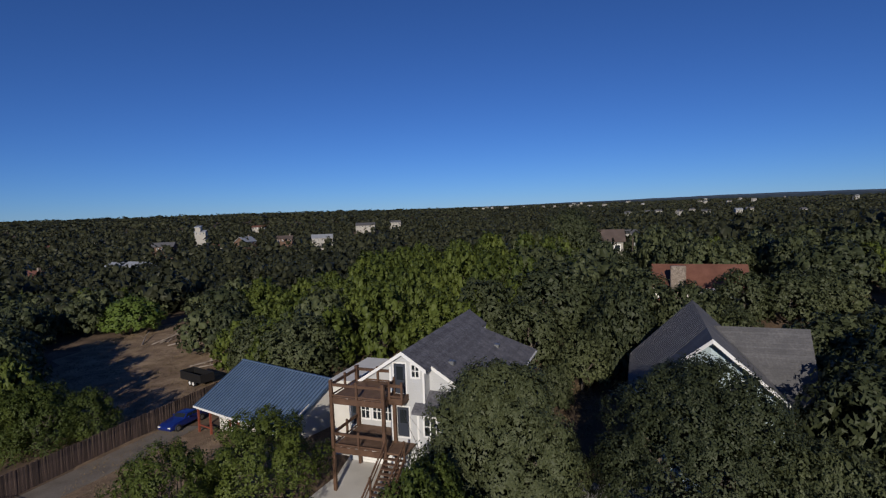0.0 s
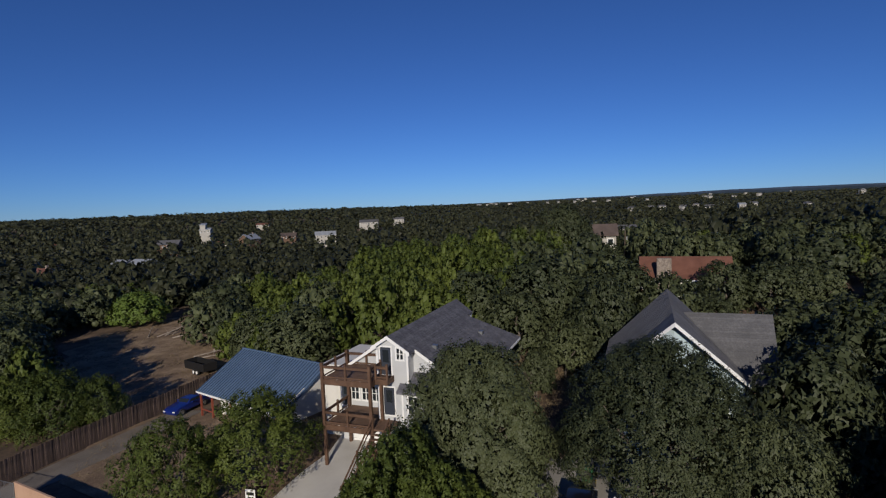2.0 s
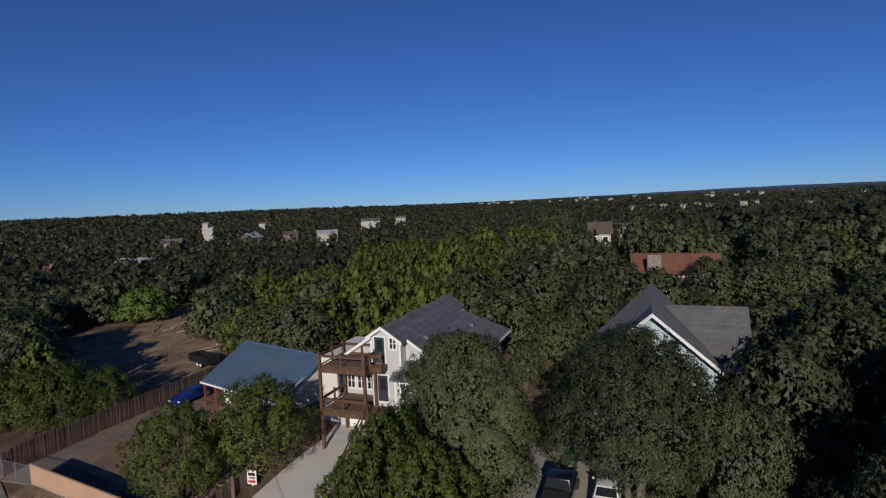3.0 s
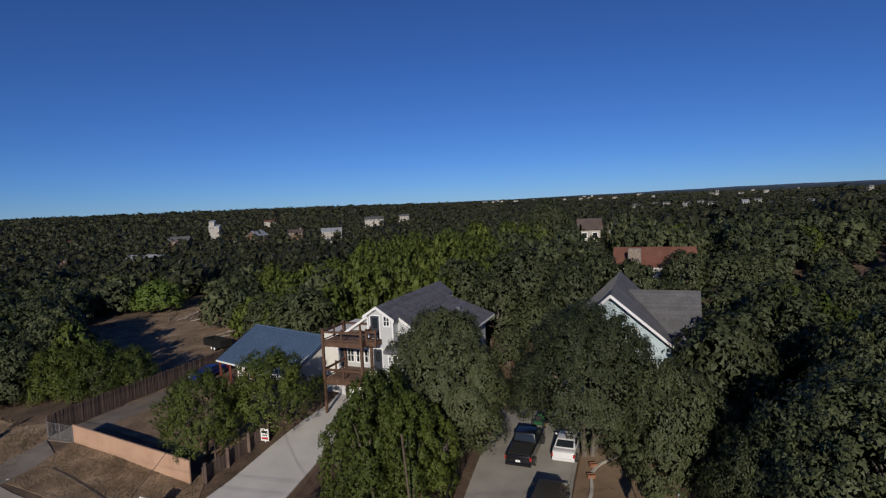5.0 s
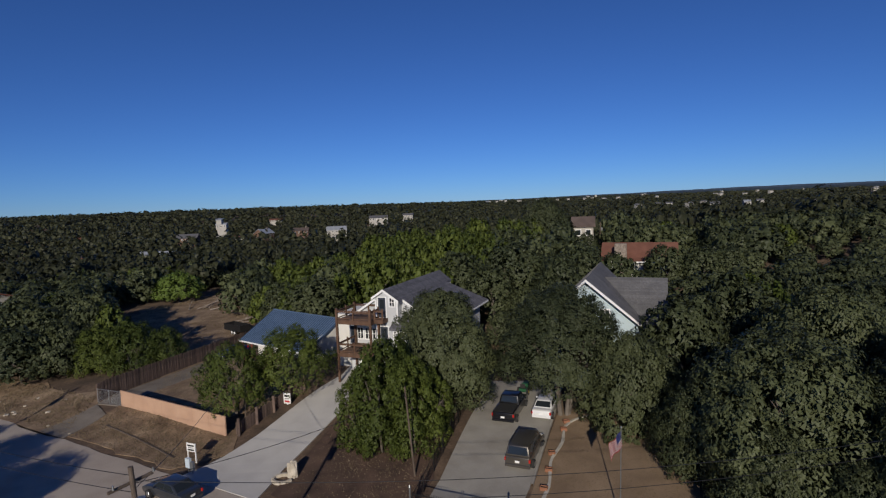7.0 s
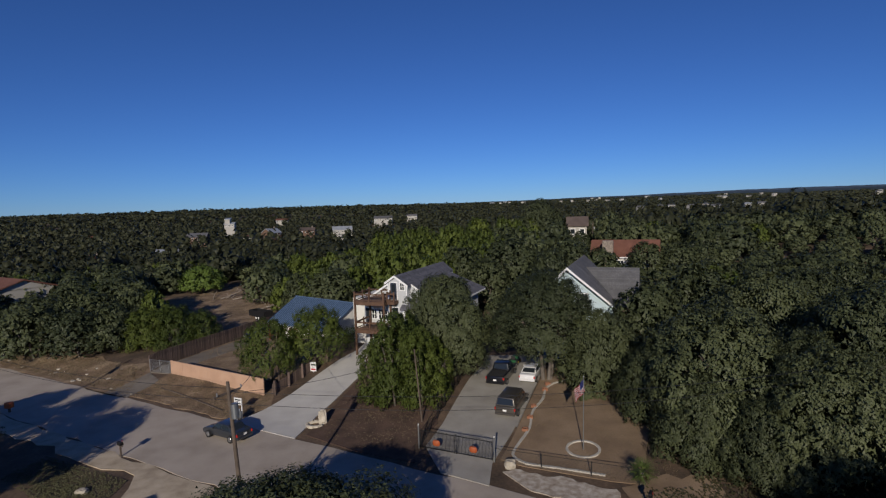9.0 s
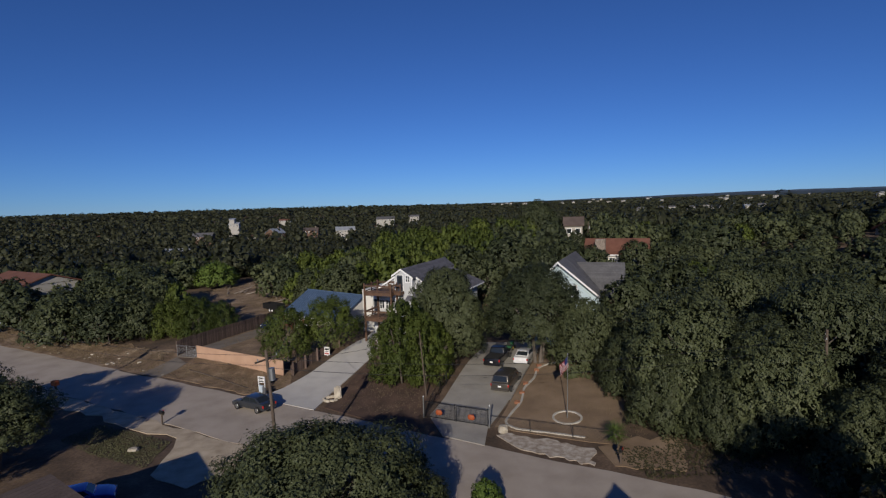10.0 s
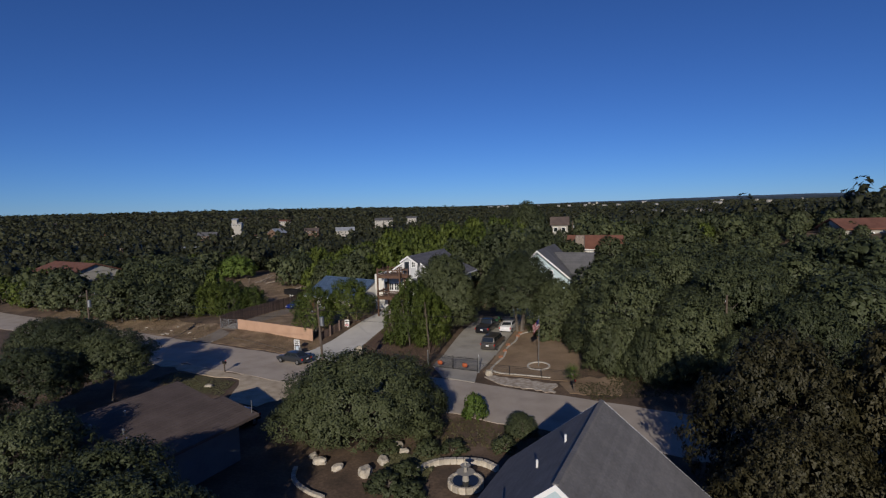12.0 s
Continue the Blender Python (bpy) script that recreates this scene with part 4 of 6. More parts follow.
# small balcony at the gable door, landing and stairs
boxed("balcony", STAINED, DK, R_ + 0.05, 0.32, -1.15, -0.02, 8.32, 8.74, 0.01)
railing(DK, (-0.6, -1.12), (0.3, -1.12), 8.75, 0.95, 1)
boxed("landing", DECKING, DK, R_ + 0.05, 0.7, -1.85, -0.02, 5.2, 5.34, 0.01)
N = 15
for i in range(N):
    z = 5.2 - i * (5.2 - 2.05) / N
    v = -1.9 - i * 0.27
    boxed("stair_tread", DECKING, DK, -0.62 - i * 0.02, 0.6 - i * 0.02, v - 0.28, v, z - 0.2, z - 0.15)
for u in (-0.68, 0.62):
    b0, b1 = Vector((u, -1.85, 5.15)), Vector((u - 0.3, -6.0, 2.0))
    part("stringer", solid([b0, b1, b1 + Vector((0, 0, -0.3)), b0 + Vector((0, 0, -0.3))], (0.06, 0, 0)), STAINED, DK)
    part("hand_rail", solid([b0 + Vector((0, 0, 1.05)), b1 + Vector((0, 0, 1.05)), b1 + Vector((0, 0, 0.95)), b0 + Vector((0, 0, 0.95))], (0.09, 0, 0)), STAINED, DK)
    part("mid_rail", solid([b0 + Vector((0, 0, 0.6)), b1 + Vector((0, 0, 0.6)), b1 + Vector((0, 0, 0.5)), b0 + Vector((0, 0, 0.5))], (0.05, 0, 0)), STAINED, DK)
    for k in (0, 0.5, 0.97):
        p = b0.lerp(b1, k)
        boxed("post", STAINED, DK, p.x - 0.02, p.x + 0.1, p.y - 0.06, p.y + 0.06, 1.7 if k > 0.4 else p.z - 0.3, p.z + 1.1)

# ---- the right-hand house with the jutting gable ----
RH = thing("pale_blue_house", pose(16.9, 34.0, 0, 0, 0, -20), "pale blue two-storey house with a jutting grey gable roof", "house")


def rr(u):
    return 12.3 - 0.98 * abs(u)


wallp = [(-4.9, 3.6), (0, 0.9), (4.8, 3.6), (4.8, 14.5), (-4.9, 14.5)]
for (a, b) in zip(wallp, wallp[1:] + wallp[:1]):
    pts = [(a[0], a[1], 0.6), (b[0], b[1], 0.6), (b[0], b[1], rr(b[0]) - 0.2), (a[0], a[1], rr(a[0]) - 0.2)]
    if a[0] * b[0] < 0 and abs(a[0]) > 1 and abs(b[0]) > 1:
        pts = pts[:3] + [(0, b[1], 12.05)] + pts[3:]
    d = Vector((b[0] - a[0], b[1] - a[1], 0)).normalized()
    part("wall", solid(pts, Vector((-d.y, d.x, 0)) * 0.15), SIDING_BLUE, RH)
roof_slab("roof", [(0, 0, 12.3), (5.3, 3.1, rr(5.3)), (5.3, 15, rr(5.3)), (0, 15, 12.3)], SHINGLE_B, RH, 0.2)
roof_slab("roof", [(0, 0, 12.3), (0, 15, 12.3), (-5.3, 15, rr(5.3)), (-5.3, 3.1, rr(5.3))], SHINGLE_B, RH, 0.2)
courses(RH, (5.3, 5.8, rr(5.3)), (5.3, 15, rr(5.3)), (0, 15, 12.3), (0, 5.8, 12.3), 0.24, SHINGLE_B)
for k in range(1, 24):
    v = 3.2 + k * 0.5
    part("roof_seam", solid([(-5.3, v, rr(5.3) + 0.03), (-5.3, v + 0.05, rr(5.3) + 0.03), (0, v + 0.05, 12.33), (0, v, 12.33)], (0, 0, -0.03)), SHINGLE_B, RH)
# side wing, its slope towards the street
roof_slab("roof", [(0.9, 8.75, 11.32), (5.25, 5.7, 7.16), (7.5, 5.7, 7.16), (7.5, 8.75, 11.32)], SHINGLE_B, RH, 0.2)
courses(RH, (5.25, 5.7, 7.18), (7.5, 5.7, 7.18), (7.5, 8.75, 11.34), (1.1, 8.75, 11.34), 0.24, SHINGLE_B)
roof_slab("roof", [(0.9, 8.76, 11.32), (7.5, 8.76, 11.32), (7.5, 12.0, 7.16), (0.9, 12.0, 7.16)], SHINGLE_B, RH, 0.2)
roof_slab("roof", [(5.3, 3.1, 7.12), (7.5, 5.7, 7.14), (5.28, 5.72, 7.13)], SHINGLE_B, RH, 0.12)
gable_side = [(6.2, 0.6), (11.6, 0.6), (11.6, 7.2), (8.75, 11.05), (6.2, 7.3)]
part("wall", solid([(7.1, v, z) for v, z in gable_side], (-0.15, 0, 0)), SIDING_BLUE, RH)
for s in (1, -1):
    a, b = Vector((0, -0.03, 12.33)), Vector((5.32 * s, 3.08, rr(5.3) + 0.02))
    part("barge_board", solid([a, b, b + Vector((0, 0, -0.3)), a + Vector((0, 0, -0.3))], (0, 0.05, 0)), WHITE, RH)
for u, z in ((1.6, 8.4), (3.2, 5.2), (-1.6, 8.4), (-2.6, 5.0)):
    v = 0.9 + abs(u) * 0.5625
    m = Matrix.Translation((u, v, z)) @ Matrix.Rotation(math.atan2(0.5625, 1) * (1 if u > 0 else -1), 4, "Z")
    f = window(RH, 0, 0, 0, 0.9, 1.2, 2, 2)
    f.matrix_local = m
# porch with posts and stairs under the side wing
boxed("porch_floor", DECKING, RH, 4.85, 7.4, 3.4, 6.0, 4.0, 4.2)
for u, v in ((5.4, 3.5), (7.3, 3.7), (7.3, 5.9), (6.3, 3.6)):
    boxed("porch_post", STAINED, RH, u - 0.09, u + 0.09, v - 0.09, v + 0.09, 1.0, 7.05)
railing(RH, (5.4, 3.5), (7.3, 3.7), 4.2, 1.0, 2)
for i in range(13):
    boxed("stair_tread", DECKING, RH, 7.4 + 0.0, 8.5, 5.6 - i * 0.27 - 0.26, 5.6 - i * 0.27, 4.0 - i * 0.21, 4.06 - i * 0.21)
for u in (7.42, 8.45):
    part("stringer", solid([(u, 5.6, 4.0), (u, 2.1, 1.2), (u, 2.1, 0.9), (u, 5.6, 3.7)], (0.06, 0, 0)), STAINED, RH)
    part("hand_rail", solid([(u, 5.6, 5.0), (u, 2.1, 2.2), (u, 2.1, 2.1), (u, 5.6, 4.9)], (0.07, 0, 0)), STAINED, RH)

# ---- the house with the blue metal roof ----
BH = thing("cream_house", pose(-24.0, 49.6, 0, 0, 0, -35), "low cream house under a blue standing-seam metal roof", "house")
bw, bl = 5.5, 13.2
roof_slab("roof", [(0, 0, 3.55), (bl, 0, 3.55), (bl, bw, 6.55), (0, bw, 6.55)], BLUE_METAL, BH, 0.12)
roof_slab("roof", [(0, bw + 0.004, 6.55), (bl, bw + 0.004, 6.55), (bl, 2 * bw, 3.55), (0, 2 * bw, 3.55)], BLUE_METAL, BH, 0.12)
for k in range(34):
    u = 0.1 + k * 0.395
    part("roof_seam", solid([(u, 0, 3.63), (u + 0.07, 0, 3.63), (u + 0.07, bw, 6.63), (u, bw, 6.63)], (0, 0, -0.08)), BLUE_SEAM, BH)
boxed("ridge_cap", BLUE_METAL, BH, -0.02, bl + 0.02, bw - 0.12, bw + 0.12, 6.52, 6.62, 0.03)
boxed("fascia", WHITE, BH, -0.02, bl + 0.02, -0.05, -0.005, 3.36, 3.54)
boxed("wall", CREAM, BH, 2.2, bl - 0.3, 1.2, 1.4, 0.6, 4.1)
boxed("wall", CREAM, BH, 2.2, 2.4, 1.4, 2 * bw - 0.5, 0.6, 4.0)
boxed("wall", CREAM, BH, bl - 0.5, bl - 0.3, 1.4, 2 * bw - 0.5, 0.6, 4.0)
gable_wall("wall", [(0.5, 4.004), (2 * bw - 0.5, 4.004), (bw, 6.35)], 0, 0.15, CREAM, BH).matrix_local = Matrix.Translation((bl - 0.3, 0, 0)) @ Matrix.Rotation(radians(90), 4, "Z")
w1 = window(BH, 4.6, 1.2, 2.4, 0.9, 1.1, 2, 2)
for u in (3.95, 5.25):
    boxed("shutter", REDWOOD, w1, u - 0.16, u + 0.16, 1.1, 1.15, 1.75, 3.05)
window(BH, 8.4, 1.2, 2.4, 0.9, 1.1, 2, 2)
for u, v in ((0.25, 0.3), (0.25, 4.8), (2.2, 0.3)):
    boxed("porch_post", REDWOOD, BH, u - 0.08, u + 0.08, v - 0.08, v + 0.08, 0.6, 3.5)
boxed("porch_rail", REDWOOD, BH, 0.3, 2.1, 0.26, 0.34, 1.6, 1.72)

# ---- the grey roof passed over at the end ----
NH = thing("grey_roofed_house", pose(13.07, -19.0, 0, 0, 0, -24.5), "house with a steep grey shingle gable roof", "house")


def nr(u):
    return 8.2 - 0.8 * abs(u)


for s in (1, -1):
    roof_slab("roof", [(0, 0, 8.2), (5.6 * s, 0, nr(5.6)), (5.6 * s, -10.2, nr(5.6)), (0, -10.2, 8.2)], SHINGLE_N, NH, 0.2)
    courses(NH, (5.6 * s, 0, nr(5.6)), (5.6 * s, -10.2, nr(5.6)), (0, -10.2, 8.2), (0, 0, 8.2), 0.2, SHINGLE_N)
    for v in (0.02, -10.24):
        part("barge_board", solid([(0, v, 8.22), (5.62 * s, v, nr(5.62)), (5.62 * s, v, nr(5.62) - 0.25), (0, v, 7.97)], (0, 0.045, 0)), WHITE, NH)
boxed("ridge_cap", SHINGLE_N, NH, -0.14, 0.14, -10.2, 0, 8.16, 8.235, 0.03)
gable_wall("wall", [(-5.1, -0.5), (5.1, -0.5), (5.1, 3.9), (0, 7.95), (-5.1, 3.9)], -10.0, -0.5, SIDING_BLUE, NH)
for u, v in ((-2.0, -6.0), (-2.6, -9.2), (3.8, -6.2), (-1.0, -4.4)):
    bm = bmesh.new()
    rod(bm, (u, v, nr(u) - 0.1), (u, v, nr(u) + 0.4), 0.06, 0.06, 10)
    part("vent_pipe", bm, WHITE, NH, "white plastic vent pipe")

# ---- the low brown roof ----
LH = thing("brown_roofed_house", pose(-18.7, -5.2, 0, 0, 0, -24), "low blue-grey house with a brown shingle roof", "house")


def br(u):
    return 5.2 - 0.24 * abs(u)


for u0, u1, v1 in ((0, 4.2, 0.0), (4.203, 8.0, 0.9)):
    roof_slab("roof", [(u0, -17, br(u0)), (u1, -17, br(u1)), (u1, v1, br(u1)), (u0, v1, br(u0))], SHINGLE_BROWN, LH, 0.2)
    courses(LH, (u1, -17, br(u1)), (u1, v1, br(u1)), (u0, v1, br(u0)), (u0, -17, br(u0)), 0.28, SHINGLE_BROWN, 0.015)
roof_slab("roof", [(-4.2, -17, 2.8), (-0.003, -17, 5.2), (-0.003, 0, 5.2), (-4.2, 0, 2.8)], SHINGLE_BROWN, LH, 0.2)
boxed("fascia", SHINGLE_BROWN, LH, 8.0, 8.05, -17, 0.9, br(8) - 0.22, br(8) - 0.01)
gable_wall("wall", [(-3.8, -0.5), (7.4, -0.5), (7.4, br(7.4) - 0.2), (0, 4.95), (-3.8, 2.8)], -16.5, -0.6, SIDING_DARK, LH)
for u, v in ((2.0, -6), (4.0, -7.5), (5.0, -8.0), (2.2, -8.6)):
    bm = bmesh.new()
    rod(bm, (u, v, br(u) - 0.1), (u, v, br(u) + 0.35), 0.05, 0.05, 10)
    rod(bm, (u, v, br(u) + 0.33), (u, v, br(u) + 0.42), 0.1, 0.02, 10)
    part("vent_pipe", bm, STEEL, LH, "short metal vent pipe with cap")
bm = bmesh.new()
rod(bm, (7.7, 0.5, br(7.7) - 0.1), (7.7, 0.5, br(7.7) + 1.1), 0.03, 0.03)
part("service_mast", bm, STEEL, LH, "thin grey service mast")

# ---- the house with the red roof ----
OH = thing("red_roofed_house", pose(30.9, 79.6, 0, 0, 0, -20), "house with a red-brown shingle roof and a wide stone chimney", "house")
roof_slab("roof", [(-0.4, -3.6, 9.0), (12.2, -3.6, 9.0), (12.2, 0, 12.0), (-0.4, 0, 12.0)], RUST_ROOF, OH, 0.2)
roof_slab("roof", [(-0.4, 0.003, 12.0), (12.2, 0.003, 12.0), (12.2, 5, 9.0), (-0.4, 5, 9.0)], RUST_ROOF, OH, 0.2)
boxed("fascia", WHITE, OH, -0.4, 12.2, -3.66, -3.61, 8.75, 8.98)
gable_wall("wall", [(0, 3.0), (11.8, 3.0), (11.8, 8.9), (0, 8.9)], -3.0, 4.6, CREAM, OH)
boxed("chimney", CHIMNEY_STONE, OH, 2.0, 4.0, -4.1, -3.05, 3.0, 12.1, 0.1, "broad chimney of mixed field stone")
for u in (1.0, 5.2, 8.0):
    window(OH, u, -3.0, 7.6, 1.0, 1.3, 2, 2)
roof_slab("porch_roof", [(-3.2, -6.4, 6.4), (0.8, -6.4, 6.4), (0.8, -3.2, 7.4), (-3.2, -3.2, 7.4)], RUST_ROOF, OH, 0.18)
for u in (-3.0, 0.6):
    boxed("porch_post", STAINED, OH, u - 0.08, u + 0.08, -6.2, -6.04, 3.0, 6.35)

# ---- distant houses ----
def far_house(x, y, top, w, d, h, wall, roof, turn, label, ridge=2.0, name="distant_house", chimney=False):
    """A house far off: walls, gabled roof with eaves, doors and windows, its ridge at height top."""
    t = thing(name, pose(x, y, top - h - ridge, 0, 0, turn), label, "house")
    boxed("wall", wall, t, -w / 2, w / 2, -d / 2, d / 2, -8, h)
    for s in (1, -1):
        roof_slab("roof", [(-w / 2 - 0.5, s * (d / 2 + 0.5), h), (w / 2 + 0.5, s * (d / 2 + 0.5), h), (w / 2 + 0.5, 0, h + ridge), (-w / 2 - 0.5, 0, h + ridge)], roof, t, 0.25)
    for s in (1, -1):
        part("gable", solid([(s * w / 2, -d / 2, h - 0.2), (s * w / 2, d / 2, h - 0.2), (s * w / 2, 0, h + ridge - 0.3)], (-s * 0.2, 0, 0)), wall, t)
    n = max(2, int(w / 3))
    for i in range(n):
        u = -w / 2 + w * (i + 0.5) / n
        f = boxed("window", WHITE, t, u - 0.65, u + 0.65, -d / 2 - 0.06, -d / 2 - 0.01, h - 2.3, h - 0.8)
        boxed("pane", GLASS, f, u - 0.5, u + 0.5, -d / 2 - 0.08, -d / 2 - 0.065, h - 2.15, h - 0.95)
    if chimney:
        boxed("chimney", CHIMNEY_STONE, t, w * 0.28, w * 0.28 + 1.0, -0.5, 0.5, h, h + ridge + 1.2)
    return t


FAR_WALL = material("pale_distant_wall", [(0.34, 0.32, 0.29), (0.42, 0.40, 0.365)], 0.6, 6, 0.9, 0.1)
TIN = material("pale_metal_roof", [(0.28, 0.30, 0.33), (0.36, 0.38, 0.41), (0.42, 0.44, 0.47)], 0.5, 4, 0.5, 0.05, 0.3)
BROWN_WALL = material("brown_timber_wall", [(0.10, 0.06, 0.04), (0.16, 0.10, 0.07)], 1, 10, 0.9, 0.2)
tw = far_house(-214, 478, 9.0, 9, 8, 5, FAR_WALL, TIN, 10, "white distant house with a tall tower room", 1.6)
boxed("tower", FAR_WALL, tw, -3.9, 0.6, -4.2, 3, 4.9, 9.4, label="white square tower")
part("tower_roof", solid([(-4.4, -4.8, 9.4), (1.1, -4.8, 9.4), (1.1, 3.6, 10.6), (-4.4, 3.6, 10.6)], (0, 0, -0.3)), TIN, tw)
far_house(-168, 296, -2.4, 15, 9, 3, FAR_WALL, TIN, -25, "distant house with a pale metal roof among trees", 2.6)
far_house(-182, 300, -2.6, 10, 8, 3, FAR_WALL, TIN, -25, "low distant house with a pale metal roof", 2.0)
far_house(-206, 398, 3.0, 15, 10, 4, BROWN_WALL, SHINGLE_B, 10, "brown distant house with a grey roof", 3.0)
far_house(-167, 455, 3.0, 14, 11, 5, BROWN_WALL, TIN, 70, "distant gabled house with a grey metal roof", 4.2, chimney=True)
far_house(-138, 470, 2.2, 13, 9, 4, BROWN_WALL, SHINGLE_BROWN, 10, "distant brown wooden house", 2.6, chimney=True)
far_house(-104, 462, 2.6, 17, 9, 4, FAR_WALL, TIN, 15, "long distant house with a blue-grey metal roof", 3.0)
far_house(-92, 640, 7.4, 22, 12, 7, FAR_WALL, SHINGLE_B, 5, "large pale distant house on the slope", 3.0)
far_house(-194, 468, -3.0, 11, 8, 3, FAR_WALL, RUST_ROOF, 0, "low distant house with a red roof", 1.8)
far_house(-176, 231, 0.4, 9, 7, 3, BROWN_WALL, RUST_ROOF, -20, "distant house with a red roof among oaks", 2.2, chimney=True)
far_house(-310, 480, -4.0, 14, 8, 3, FAR_WALL, SHINGLE_BROWN, 0, "low pale distant house", 1.8)
far_house(-245, 720, 6.5, 16, 9, 4, FAR_WALL, RUST_ROOF, 5, "distant house on the ridge", 2.0)
far_house(-62, 700, 7.5, 14, 9, 5, FAR_WALL, SHINGLE_B, 0, "small pale distant house on the slope", 2.2)
far_house(35.0, 114, 15.6, 4.6, 5.0, 3.2, FAR_WALL, SHINGLE_BROWN, -12, "narrow cream house with a brown roof among the trees", 2.2)
far_house(88, 262, 8.0, 9, 7, 3, FAR_WALL, SHINGLE_B, 0, "pale house half hidden in the woods", 1.6)
rp = random.Random(4)
for i, (az, dist, up) in enumerate([(18.8, 900, 0.35), (20.6, 1050, 0.3), (21.6, 1080, 0.28), (23.5, 900, 0.34), (24.6, 1150, 0.22), (25.8, 840, 0.4), (27.0, 1250, 0.2), (28.5, 820, 0.32), (29.4, 1000, 0.25), (31.5, 1300, 0.2), (11.2, 1400, 0.3), (-17.0, 900, 0.9), (-19.5, 1000, 0.9), (-32.5, 640, 1.2), (-36, 600, 1.5), (15.5, 1500, 0.22), (33.5, 950, 0.4), (7.5, 1600, 0.2)]):
    x, y = dist * math.sin(radians(az)), dist * math.cos(radians(az))
    far_house(x, y, 21.2 - dist * math.tan(radians(up + 0.55)), rp.uniform(8, 13), 8, 2.6, FAR_WALL, rp.choice((SHINGLE_B, RUST_ROOF, TIN)), rp.uniform(-30, 30), rp.choice(("pale house far off in the woods", "small far house with a gabled roof")), 2.2)
for i in range(26):
    az, dist = rp.uniform(3, 42), rp.uniform(2300, 3900)
    x, y = dist * math.sin(radians(az)), dist * math.cos(radians(az))
    far_house(x, y, float(land(x, y)) + rp.uniform(17, 22), rp.uniform(10, 22), 10, 4, FAR_WALL, rp.choice((SHINGLE_B, TIN)), rp.uniform(-30, 30), "tiny pale house on the hills", 2.5)
far_house(-84, 73, 8.6, 17, 10, 3, FAR_WALL, RUST_ROOF, -28, "low house with a red-brown roof behind oaks", 1.8)
far_house(94.5, 66.5, 15.0, 23, 9, 3, FAR_WALL, RUST_ROOF, -3, "house with a red-brown roof on the rise", 2.0)


# ---- fences, walls and gates ----
def gz(x, y):
    return float(land(x, y))


def board_fence(name, a, b, high, pitch, label, mat, rails=True, gap=0.012):
    """Upright boards between a and b, each a part, with rails and posts behind."""
    ax, ay = a
    L = math.hypot(b[0] - ax, b[1] - ay)
    ang = math.degrees(math.atan2(b[1] - ay, b[0] - ax))
    t = thing(name, pose(ax, ay, 0, 0, 0, ang), label, "fence")
    me = bpy.data.meshes.new("board")
    bm = box(bmesh.new(), 0, pitch - gap, -0.011, 0.011, 0, high, 0.004)
    bm.to_mesh(me)
    bm.free()
    me.materials.append(mat)
    rnd = random.Random(11)
    n = int(L / pitch)
    for i in range(n):
        x = ax + (b[0] - ax) * i / n
        y = ay + (b[1] - ay) * i / n
        o = new("board", me)
        o.parent = t
        o.location = (i * pitch, rnd.uniform(-0.006, 0.006), gz(x, y) - 0.05)
        o.rotation_euler = (rnd.uniform(-0.015, 0.015), rnd.uniform(-0.008, 0.008), 0)
        o.scale = (1, 1, rnd.uniform(0.975, 1.02))
    k = max(1, int(L / 2.4))
    for i in range(k + 1):
        x, y = ax + (b[0] - ax) * i / k, ay + (b[1] - ay) * i / k
        boxed("fence_post", mat, t, L * i / k - 0.05, L * i / k + 0.05, 0.02, 0.12, gz(x, y) - 0.2, gz(x, y) + high * 0.96)
        if i < k:
            x1, y1 = ax + (b[0] - ax) * (i + 1) / k, ay + (b[1] - ay) * (i + 1) / k
            for f in (0.2, 0.8):
                z0, z1 = gz(x, y) + high * f, gz(x1, y1) + high * f
                part("fence_rail", solid([(L * i / k, 0.013, z0), (L * (i + 1) / k, 0.013, z1), (L * (i + 1) / k, 0.013, z1 - 0.09), (L * i / k, 0.013, z0 - 0.09)], (0, 0.04, 0)), mat, t)
    return t


board_fence("board_fence", (-33.6, 35.9), (-25.6, 58.8), 2.0, 0.145, "tall weathered brown board fence along the yard", FENCE_WOOD)
board_fence("board_fence", (-15.3, 27.3), (-11.3, 34.8), 1.25, 0.15, "low weathered board fence beside the driveway", FENCE_WOOD)
for k in range(5):
    x, y = -15.1 + 0.9 * k * 1.05, 27.2 + 1.85 * k * 1.0
    tagged(boxed("fence_post", FENCE_WOOD, None, x - 0.12, x + 0.12, y - 0.12, y + 0.12, gz(x, y) - 0.2, gz(x, y) + 1.6, 0.02), "thick weathered timber fence post", "post", "thick posts by the driveway")
# tan wall in panels
TW = thing("tan_wall", pose(-30.2, 34.4, 0, 0, 0, math.degrees(math.atan2(-7.2, 13.9))), "low tan painted panel wall above the verge", "wall")
LW = math.hypot(13.9, 7.2)
for i in range(7):
    u0, u1 = LW * i / 7, LW * (i + 1) / 7
    g0, g1 = gz(-30.2, 34.4) + 0.05, gz(-16.3, 27.2) + 0.25
    z0, z1 = g0 + (g1 - g0) * i / 7, g0 + (g1 - g0) * (i + 1) / 7
    part("wall_panel", solid([(u0, 0, z0 - 0.6), (u1 - 0.01, 0, z1 - 0.6), (u1 - 0.01, 0, z1 + 1.55), (u0, 0, z0 + 1.55)], (0, 0.1, 0)), TAN, TW)
    part("coping", solid([(u0, -0.02, z0 + 1.55), (u1 - 0.01, -0.02, z1 + 1.55), (u1 - 0.01, -0.02, z1 + 1.6), (u0, -0.02, z0 + 1.6)], (0, 0.14, 0)), TAN, TW)


